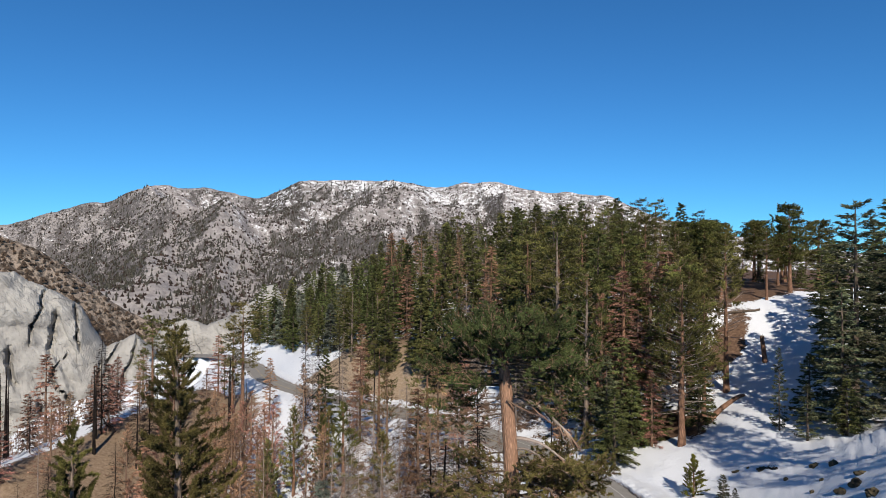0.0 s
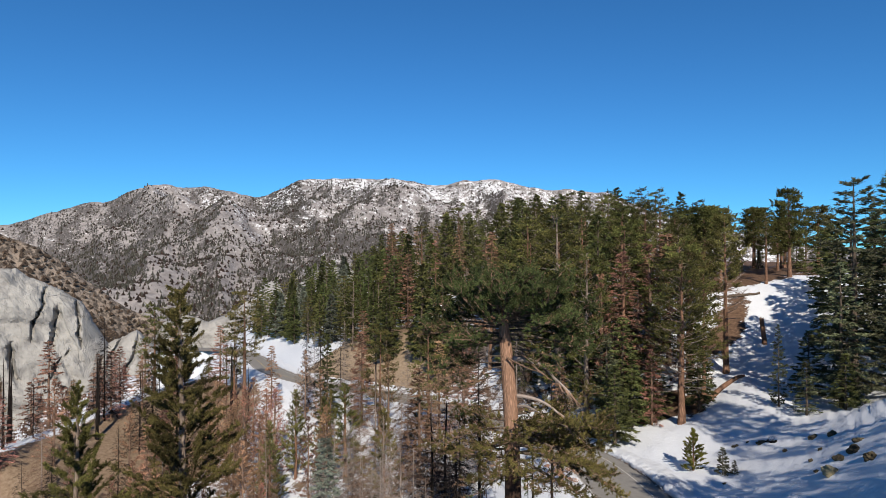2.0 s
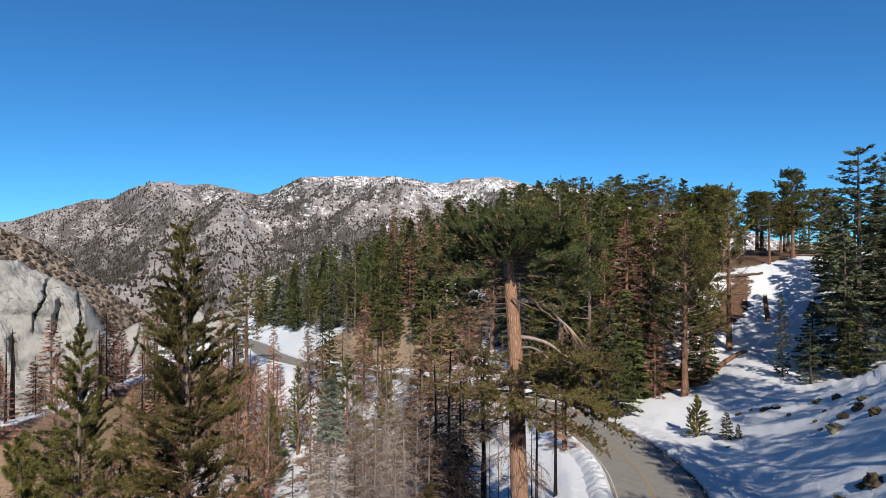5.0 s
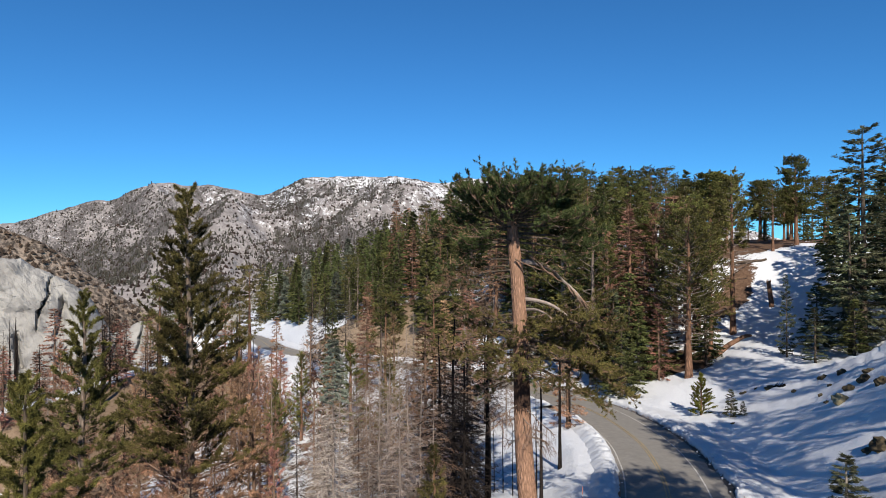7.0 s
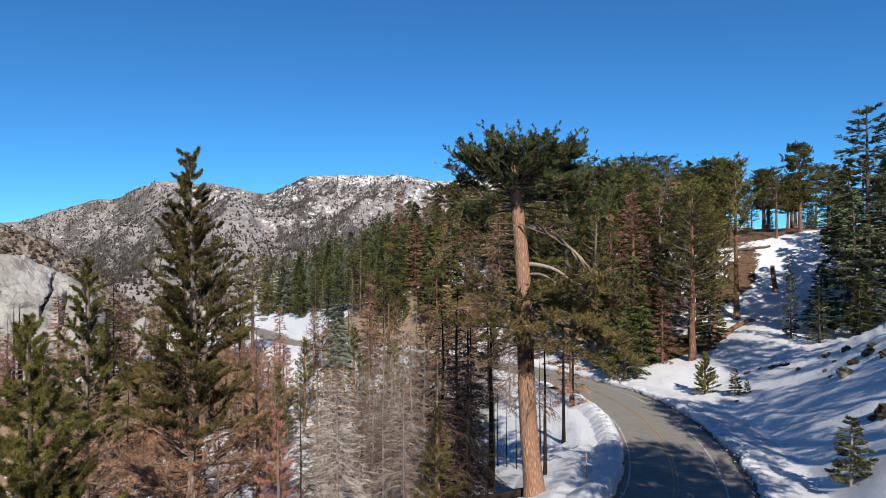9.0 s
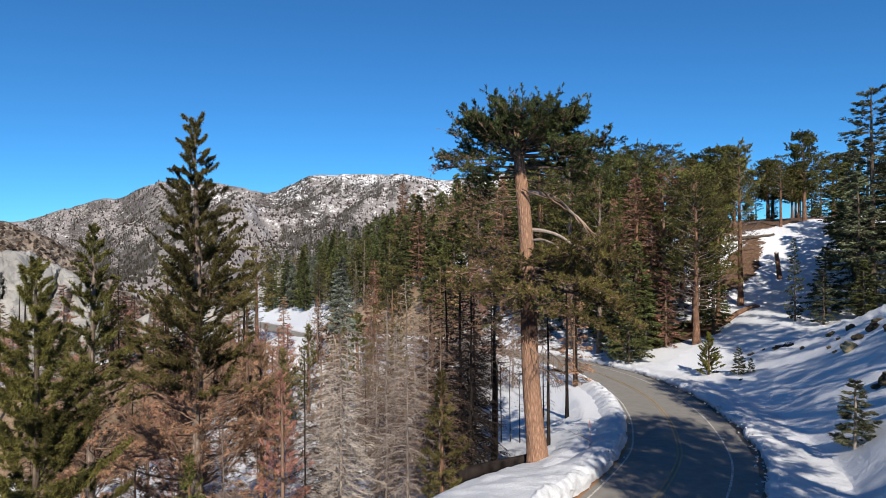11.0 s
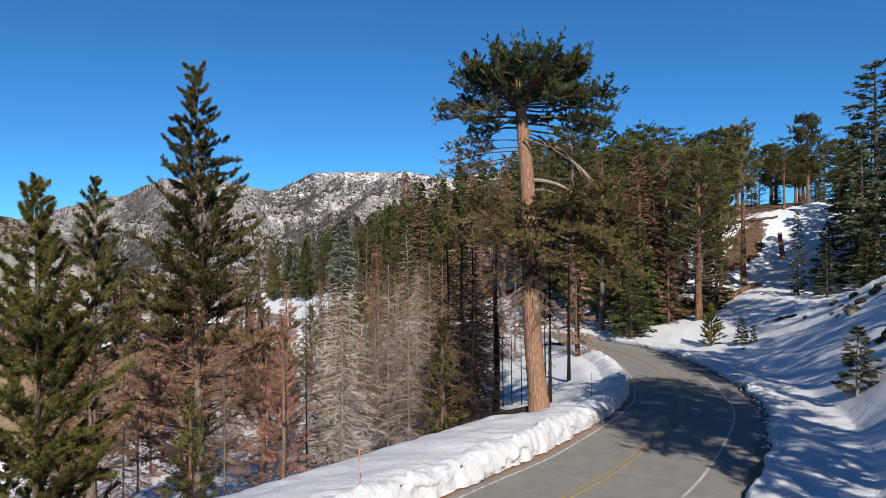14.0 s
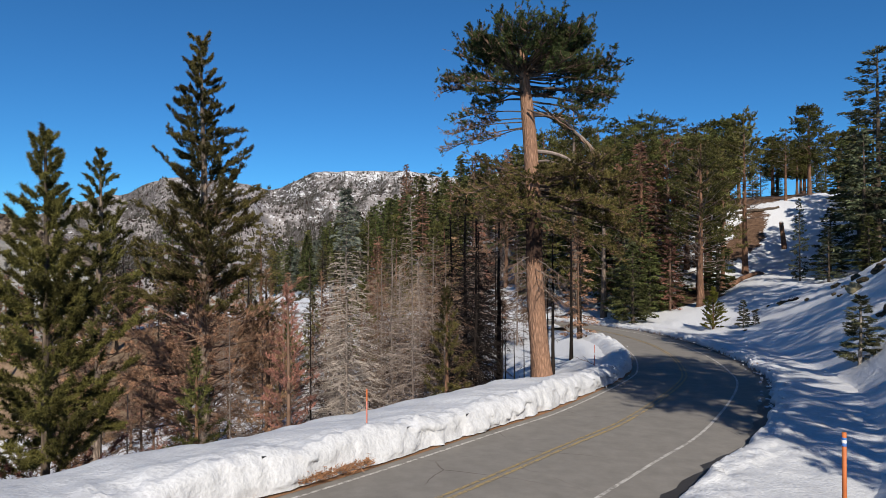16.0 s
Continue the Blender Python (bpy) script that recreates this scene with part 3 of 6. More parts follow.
def build_bank(name, side, half, profile, first, last, seed, label, lump, wall=1.0):
    """Ploughed snow beside the road: a lumpy wall, a crusted top and a back slope."""
    idx = np.arange(first, last)
    s_old = ROAD_S[idx]
    s = np.arange(s_old[0], s_old[-1], 0.16)
    line = np.stack([np.interp(s, s_old, ROAD[idx, k]) for k in range(3)], 1)
    nrm = np.stack([np.interp(s, s_old, ROAD_N[idx, k]) for k in range(2)], 1)
    nrm /= np.linalg.norm(nrm, axis=1)[:, None]
    pu, pz = np.array(profile)[:, 0], np.array(profile)[:, 1]
    arc = np.concatenate([[0], np.cumsum(np.hypot(np.diff(pu), np.diff(pz)))])
    q = np.concatenate([np.arange(0, 2.0, 0.11), np.arange(2.0, arc[-1], 0.3)])
    u, h = np.interp(q, arc, pu), np.interp(q, arc, pz)
    S, Q = np.meshgrid(s, q, indexing="ij")
    big = fbm(S, Q * 0 + seed, 3.2, 3, seed) - 0.5
    mid = fbm(S, Q, 0.95, 3, seed + 5) - 0.5
    fine = fbm(S, Q, 0.34, 2, seed + 11) - 0.5
    near = np.exp(-((Q - 0.7) / 0.9) ** 2)
    U = u[None] + big * (0.3 if side < 0 else 0.7) + near * (mid * 0.46 + fine * 0.30) * lump
    low = 1 - 0.25 * smooth(30, 42, line[:, 1])[:, None] * (side < 0)
    flute = (np.abs(vnoise(S / 0.36, Q * 0.3, seed + 30) - 0.5) - 0.2) * 0.17 * near * lump
    U = U + flute
    H = h[None] * low * (1 + big * 0.5 * wall) + (near * (mid * 0.50 + fine * 0.36) * lump + (1 - near) * ((fbm(S, Q, 1.6, 3, seed + 2) - 0.5) * 0.28)) * smooth(0, 0.25, Q)
    if side > 0 and first < 60:
        U = U + (0.35 + 0.5 * (1 - smooth(58, 90, line[:, 1])))[:, None]   # the shoulder is clear of snow
    off = side * (half + U)
    x, y = line[:, None, 0] + nrm[:, None, 0] * off, line[:, None, 1] + nrm[:, None, 1] * off
    z = line[:, None, 2] + H - 0.06
    if first < 60 and side < 0:
        z = z - 0.95 * smooth(29, 40, line[:, 1])[:, None] * smooth(0.9, 3.0, u)[None]
    # the far edge sinks into the hillside
    g = terrain(x, y)
    w = smooth(pu[-1] - 2.5, pu[-1], u)[None]
    z = z * (1 - w) + (g - 0.15) * w
    # brown blend: strong at the foot, faint in a band below the left rim
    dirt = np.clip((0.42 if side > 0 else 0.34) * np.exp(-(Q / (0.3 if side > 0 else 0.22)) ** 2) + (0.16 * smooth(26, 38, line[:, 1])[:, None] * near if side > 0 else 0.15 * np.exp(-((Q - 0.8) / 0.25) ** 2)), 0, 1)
    f = grid_faces(len(s), len(q))
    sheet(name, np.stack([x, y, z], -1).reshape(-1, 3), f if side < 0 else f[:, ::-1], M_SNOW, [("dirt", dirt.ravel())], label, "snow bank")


def road_index(y):
    return int(np.argmin(np.abs(ROAD[:, 1] - y)))


build_wet_edge()
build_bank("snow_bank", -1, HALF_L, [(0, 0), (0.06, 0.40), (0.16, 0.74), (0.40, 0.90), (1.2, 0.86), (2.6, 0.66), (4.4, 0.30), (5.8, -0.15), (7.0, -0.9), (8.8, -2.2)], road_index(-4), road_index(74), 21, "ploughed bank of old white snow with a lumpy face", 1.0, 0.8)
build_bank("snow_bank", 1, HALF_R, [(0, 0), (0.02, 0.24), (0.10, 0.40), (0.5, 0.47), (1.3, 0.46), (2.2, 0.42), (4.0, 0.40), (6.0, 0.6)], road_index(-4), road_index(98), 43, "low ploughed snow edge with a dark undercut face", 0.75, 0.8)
build_bank("snow_bank", -1, HALF_L, [(0, 0), (0.2, 0.4), (0.6, 0.7), (1.6, 0.6), (3.5, 0.0), (5.0, -1.0)], road_index(78), road_index(215), 61, "low bank of snow along the far road", 1.0, 1.0)
build_bank("snow_bank", 1, HALF_R, [(0, 0), (0.2, 0.4), (0.6, 0.7), (1.6, 0.9), (3.5, 1.2), (5.0, 1.8)], road_index(112), road_index(230), 83, "snow heaped on the uphill side of the far road", 1.0, 1.0)


# ---- distance ----
def sector(name, skyline, near, far, base, mat, seed, rough, snow_fn, wood_shade_fn, label, nu=420, nv=150, shape=1.0, behind=1.35, spurs=()):
    """A mountain side: its crest follows a line of (bearing, height) and it falls with gullies towards the viewer."""
    b, hgt = np.array(skyline, float).T
    ang = np.radians(np.linspace(b[0], b[-1], nu))
    t = np.concatenate([np.linspace(0, 1, nv), np.linspace(1, behind, nv // 8)[1:]])
    A, T = np.meshgrid(ang, t, indexing="ij")
    crest = sum(np.interp(np.degrees(A) + o, b, hgt) for o in (-0.7, -0.3, 0, 0.3, 0.7)) / 5
    R = near + (far - near) * T
    x, y = R * np.sin(A), R * np.cos(A)
    up = np.where(T <= 1, np.clip(T, 0, 1) ** shape, 1 - (T - 1) * 1.5)
    gully = fbm(A * far * 0.9, R * 0.38 + A * far * 0.25, rough * 7, 6, seed, True) - 0.95
    z = base + (crest - base) * up + (gully * rough * 4.2 + (fbm(A * far + R * 0.5, R * 0.55, rough * 15, 3, seed + 40, True) - 0.7) * rough * 3.0) * np.clip(T, 0, 1) * (1 - 0.93 * smooth(0.86, 1.0, T)) + (fbm(x, y, rough * 1.2, 4, seed + 7) - 0.5) * rough * 0.42
    for amp, wide, line in spurs:   # ridges that run down from the crest: (bearing, share of the way up) from the top
        lb, lt = np.array(line[::-1], float).T
        off = (np.degrees(A) - np.interp(T, lt, lb)) * (math.pi / 180) * R + (fbm(R, A * 900, 160, 3, seed + 60) - 0.5) * wide * 0.9
        z = z + 0.42 * amp * np.maximum(0, 1 - np.abs(off) / wide) ** 1.2 * smooth(lt[0] - 0.05, lt[0] + 0.12, T) * smooth(0.97, 0.70, T)
    v = np.stack([x, y, z], -1).reshape(-1, 3)
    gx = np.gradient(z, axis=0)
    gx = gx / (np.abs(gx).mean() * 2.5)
    snow, wood = snow_fn(A, T, z, gully, gx), wood_shade_fn(A, T, z, gully, gx)
    ob = sheet(name, v, grid_faces(nu, len(t))[:, ::-1], mat, [("snow", snow.ravel()), ("wood", wood.ravel())], label, "mountain")
    return v.reshape(nu, len(t), 3), snow, wood


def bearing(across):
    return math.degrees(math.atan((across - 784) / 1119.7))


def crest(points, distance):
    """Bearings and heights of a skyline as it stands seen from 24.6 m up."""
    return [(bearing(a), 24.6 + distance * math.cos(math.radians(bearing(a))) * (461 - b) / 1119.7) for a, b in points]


def drifts(b, t):
    """Where old snow lies thick on the range: bearing, share of the way up, half widths, depth."""
    beds = ((-6.6, 0.90, 1.5, 0.10, 0.40), (-4.4, 0.90, 1.2, 0.09, 0.26), (-7.6, 0.78, 1.4, 0.09, 0.22), (-0.5, 0.90, 2.0, 0.08, 0.24), (3.8, 0.93, 1.8, 0.08, 0.24), (-14.3, 0.92, 1.1, 0.09, 0.34), (-16.8, 0.80, 1.0, 0.08, 0.28),
            (-20.3, 0.90, 1.0, 0.06, 0.34), (-21.4, 0.83, 0.8, 0.05, 0.26), (-12.2, 0.62, 1.4, 0.10, 0.16), (-10.0, 0.97, 2.0, 0.03, 0.25), (-18.6, 0.62, 1.2, 0.07, 0.18))
    return 0.75 * sum(d * np.exp(-((b - p) / w) ** 2 - ((t - q) / h) ** 2) for p, q, w, h, d in beds)


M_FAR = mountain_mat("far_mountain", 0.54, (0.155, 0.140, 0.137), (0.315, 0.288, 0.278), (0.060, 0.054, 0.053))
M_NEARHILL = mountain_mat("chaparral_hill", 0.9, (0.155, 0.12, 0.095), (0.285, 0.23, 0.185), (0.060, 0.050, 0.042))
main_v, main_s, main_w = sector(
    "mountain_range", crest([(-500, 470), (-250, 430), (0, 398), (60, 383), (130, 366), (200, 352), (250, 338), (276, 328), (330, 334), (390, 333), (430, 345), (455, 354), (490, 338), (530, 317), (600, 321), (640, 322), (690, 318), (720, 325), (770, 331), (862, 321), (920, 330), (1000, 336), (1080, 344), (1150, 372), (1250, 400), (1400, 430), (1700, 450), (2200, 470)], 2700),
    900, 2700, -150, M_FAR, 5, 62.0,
    lambda A, T, z, g, gx: 0.22 + 0.11 * smooth(-19, -15, np.degrees(A)) + 0.13 * smooth(0.45, 0.95, T) - 0.10 * np.clip(gx, -1, 1.0) - 0.5 * smooth(0.30, 0.1, T) + drifts(np.degrees(A), T),
    # slope term paints left-facing sides darker, as if shaded; the rest is scrub
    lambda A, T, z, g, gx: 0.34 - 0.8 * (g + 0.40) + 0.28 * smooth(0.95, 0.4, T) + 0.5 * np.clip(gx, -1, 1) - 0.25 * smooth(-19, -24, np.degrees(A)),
    "bare grey-brown mountain range with scrub and streaks of snow", 520, 190, 0.85, 1.35,
    [(150, 170, [(-12.6, 1.0), (-15.2, 0.86), (-18.5, 0.66), (-21.5, 0.45)]), (110, 130, [(-4.8, 1.0), (-6.2, 0.84), (-6.6, 0.66), (-9.5, 0.48)]), (110, 120, [(-9.0, 0.99), (-10.2, 0.8), (-13.0, 0.6)]),
     (130, 150, [(-24.3, 1.0), (-27.0, 0.85), (-29.5, 0.65)]), (100, 120, [(-19.5, 0.98), (-22.0, 0.82), (-24.5, 0.6)]), (110, 130, [(4.0, 1.0), (1.5, 0.85), (0.5, 0.65)]), (90, 110, [(-1.0, 0.98), (-2.2, 0.8), (-3.5, 0.6)])])
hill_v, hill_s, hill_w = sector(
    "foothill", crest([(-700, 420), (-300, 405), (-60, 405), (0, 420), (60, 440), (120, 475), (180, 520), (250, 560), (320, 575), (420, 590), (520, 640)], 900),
    560, 900, -120, M_NEARHILL, 15, 18.0,
    lambda A, T, z, g, gx: 0.0 * T, lambda A, T, z, g, gx: 0.40 + 0.10 * smooth(0.2, 0.9, T) - 0.25 * (g + 0.4),
    "brown chaparral foothill dotted with dark shrubs", 260, 90, 0.75)


def scatter_wood(name, v, weight, count, h_lo, h_hi, mat, seed, label, spread=0.30):
    """Far trees and shrubs: little uneven cones, too many and too small to count."""
    rng = np.random.default_rng(seed)
    nu, nv = v.shape[:2]
    u, w = rng.uniform(0, nu - 1.01, count * 3), rng.uniform(nv * 0.03, nv * 0.88, count * 3)
    keep = rng.uniform(size=count * 3) < np.clip(weight[u.astype(int), w.astype(int)], 0.05, 1)
    u, w = u[keep][:count], w[keep][:count]
    iu, iw = u.astype(int), w.astype(int)
    fu, fw = (u - iu)[:, None], (w - iw)[:, None]
    p = (v[iu, iw] * (1 - fu) + v[iu + 1, iw] * fu) * (1 - fw) + (v[iu, np.minimum(iw + 1, nv - 1)] * (1 - fu) + v[iu + 1, np.minimum(iw + 1, nv - 1)] * fu) * fw
    n = len(p)
    h = rng.uniform(h_lo, h_hi, n)[:, None]
    r = h * rng.uniform(spread * 0.7, spread * 1.3, n)[:, None]
    up = np.array([[0, 0, 1.0]])
    rings = []
    for k in range(4):
        a = k * math.pi / 2 + 0.4
        rr = r * rng.uniform(0.6, 1.3, n)[:, None]
        rings.append(p + rr * np.array([[math.cos(a), math.sin(a), 0]]) - up * h * rng.uniform(0.0, 0.2, n)[:, None])
    verts = np.stack(rings + [p + up * h + rng.normal(0, 0.1, (n, 3)) * h], 1).reshape(-1, 3)
    i = np.arange(n)[:, None] * 5
    faces = np.concatenate([i + [k, (k + 1) % 4, 4] for k in range(4)])
    sheet(name, verts, faces, mat, (), label, "woods", "stuff", True)


M_FARTREE = foliage_mat("far_tree_needles", (0.055, 0.055, 0.045), (0.115, 0.108, 0.086), (0.15, 0.12, 0.095), 0.05)
M_SHRUB = foliage_mat("chaparral_leaves", (0.030, 0.024, 0.018), (0.085, 0.062, 0.045), (0.12, 0.08, 0.05), 0.05)
scatter_wood("far_trees", main_v, main_w, 36000, 4.0, 10, M_FARTREE, 4, "dark scattered trees all over the far mountain")
scatter_wood("far_shrubs", main_v, main_w * 0 + 0.5, 14000, 3.0, 6.5, M_SHRUB, 14, "brown scrub all over the far mountain", 0.75)
scatter_wood("hill_shrubs", hill_v, hill_w * 0 + 0.5, 8500, 1.8, 4.2, M_SHRUB, 5, "dark chaparral shrubs on the foothill", 0.95)


def build_cliff(name, knots, distance, foot, seed, label, depth=90.0, joints=()):
    """A dome of split granite: tall faces and ledges cut by near-vertical cracks."""
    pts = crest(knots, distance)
    b, hgt = np.array(pts).T
    ang = np.radians(np.linspace(b[0], b[-1], 220))
    t = np.linspace(0, 1.5, 130)
    A, T = np.meshgrid(ang, t, indexing="ij")
    top = np.interp(np.degrees(A), b, hgt)
    S = A * distance
    Z = np.where(T < 1, foot + (top - foot) * np.sin(np.clip(T, 0, 1) * math.pi / 2) ** 0.8, top - (T - 1) * 60)
    slab = (fbm(S + Z * 0.7, Z * 0.8, 42, 4, seed) - 0.5) * 20 + (fbm(S + Z * 0.5, Z * 0.7, 9, 4, seed + 4) - 0.5) * 7
    block = fbm(S + Z * 0.35, Z * 0.55, 38, 3, seed + 50) * 9
    slab = slab * 0.5 + np.floor(block) * 2.2 + smooth(0.75, 1.0, block % 1) * 2.2
    crack = (fbm(S * 0.8 + Z * 0.6, Z, 26, 5, seed + 33, True) - 0.6) * 9
    for s0, z0, z1, lean, wide in joints:   # deep clefts: place along the face, lower and upper end, lean, width
        run = np.abs(S - s0 - (Z - z0) * lean - (fbm(Z, Z * 0 + s0, 8, 4, seed + 70) - 0.5) * 8)
        crack = crack + 9 * np.maximum(0, 1 - run / wide) * smooth(z0 - 6, z0 + 4, Z) * smooth(z1 + 6, z1 - 4, Z)
    R = distance - depth * (1 - T) * 0.55 - slab + crack
    R = np.where(T > 1, distance + (T - 1) * 60, R)
    v = np.stack([R * np.sin(A), R * np.cos(A), Z + (fbm(S, Z, 5, 3, seed + 3) - 0.5) * 3], -1)
    sheet(name, v.reshape(-1, 3), grid_faces(220, 130)[:, ::-1], M_CLIFF, (), label, "cliff", "structure", True)


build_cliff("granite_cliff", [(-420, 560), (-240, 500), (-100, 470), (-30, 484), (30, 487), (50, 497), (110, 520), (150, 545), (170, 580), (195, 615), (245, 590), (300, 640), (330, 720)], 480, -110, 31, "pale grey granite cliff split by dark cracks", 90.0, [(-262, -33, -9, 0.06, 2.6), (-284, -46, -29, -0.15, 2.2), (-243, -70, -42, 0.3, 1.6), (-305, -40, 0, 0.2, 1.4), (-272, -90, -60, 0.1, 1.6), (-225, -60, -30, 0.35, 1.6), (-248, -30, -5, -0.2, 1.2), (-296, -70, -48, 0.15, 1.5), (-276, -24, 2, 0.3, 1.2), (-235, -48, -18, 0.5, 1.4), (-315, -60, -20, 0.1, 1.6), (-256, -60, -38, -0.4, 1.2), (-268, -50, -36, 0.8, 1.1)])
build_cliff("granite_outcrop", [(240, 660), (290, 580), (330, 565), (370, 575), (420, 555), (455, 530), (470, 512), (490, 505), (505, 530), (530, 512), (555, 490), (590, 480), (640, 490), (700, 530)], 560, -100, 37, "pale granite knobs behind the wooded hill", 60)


def build_clods():
    """Broken snow and ice kicked out along the edge of the road."""
    rng = np.random.default_rng(19)
    s = Soup()
    a, b = road_index(31), road_index(92)
    for _ in range(300):
        i = rng.integers(a, b)
        side = 1 if rng.uniform() < 0.8 else -1
        off = (HALF_R + rng.normal(0.80, 0.16)) if side > 0 else -(HALF_L + rng.normal(0.05, 0.1))
        p = ROAD[i, :2] + ROAD_N[i] * off + rng.normal(0, 0.2, 2)
        r = rng.uniform(0.025, 0.10) ** 1.0 * (1 if side > 0 else 0.6)
        q = np.array([[1, 0, 0], [0, 1, 0], [-1, 0, 0], [0, -1, 0], [0, 0, 1], [0.7, 0.7, 0.6], [-0.7, 0.7, 0.6], [-0.7, -0.7, 0.6], [0.7, -0.7, 0.6]]) * r * rng.uniform(0.6, 1.3, (9, 3))
        z = ROAD[i, 2] + (0.02 if abs(off) < (HALF_R + 0.85 if side > 0 else HALF_L) else 0.4)
        f = [(0, 1, 5), (1, 2, 6), (2, 3, 7), (3, 0, 8), (4, 8, 5), (4, 5, 6), (4, 6, 7), (4, 7, 8), (0, 5, 8), (1, 6, 5), (2, 7, 6), (3, 8, 7)]
        s.add(q + np.array([p[0], p[1], z]), f)
    ob = new("snow_clods", s.mesh("snow_clods", M_SNOW))
    at = ob.data.attributes.new("dirt", "FLOAT", "POINT")
    at.data.foreach_set("value", np.repeat(rng.uniform(0.0, 0.5, 300), 9).astype(np.float32))
    tagged(ob, "loose clods of dirty snow along the road's edge", "snow", "", "stuff")


build_clods()

# ---- trees ----
def branch_path(base, az, length, lift, curve, steps, rng, wig=0.05):
    s = np.linspace(0, 1, steps)
    out = np.array([math.sin(az), math.cos(az), 0.0])
    flat = length * math.cos(lift) * s
    up = length * (math.sin(lift) * s + curve * s * s)
    w = np.cumsum(rng.normal(0, wig, (steps, 3)), 0) * length * s[:, None] * 0.5
    return base + out * flat[:, None] + np.array([0, 0, 1.0]) * up[:, None] + w


def trunk_line(h, lean, steps, rng, wob=0.012):
    t = np.linspace(0, 1, steps)
    w = np.cumsum(rng.normal(0, wob, (steps, 2)), 0) * h * 0.12
    w -= w[0]
    return np.stack([lean[0] * t + w[:, 0], lean[1] * t + w[:, 1], h * t], 1)


def along(line, z):
    return np.array([np.interp(z, line[:, 2], line[:, k]) for k in range(3)])


def tufts(soup, tips, ways, n, size, width, rng, spread=0.75):
    """Brushes of needles round the ends of twigs."""
    tips, ways = np.repeat(tips, n, 0), np.repeat(ways, n, 0)
    way = ways + rng.normal(0, spread, ways.shape)
    length = rng.uniform(0.6, 1.15, len(tips)) * size
    soup.blades(tips - ways * size * 0.25 + rng.normal(0, size * 0.10, tips.shape), way, length, width, rng)


def clumps(soup, tips, ways, n, size, width, rng, swell=0.62):
    """Bottle brushes: needles all round the last stretch of a twig."""
    tips, ways = np.repeat(tips, n, 0), np.repeat(ways, n, 0)
    u = rng.uniform(0, 1, len(tips))[:, None]
    way = ways * 0.5 + rng.normal(0, swell, ways.shape)
    length = rng.uniform(0.55, 1.0, len(tips)) * size
    soup.blades(tips - ways * u * size * 1.2, way, length, rng.uniform(0.7, 1.2, len(tips)) * width, rng)


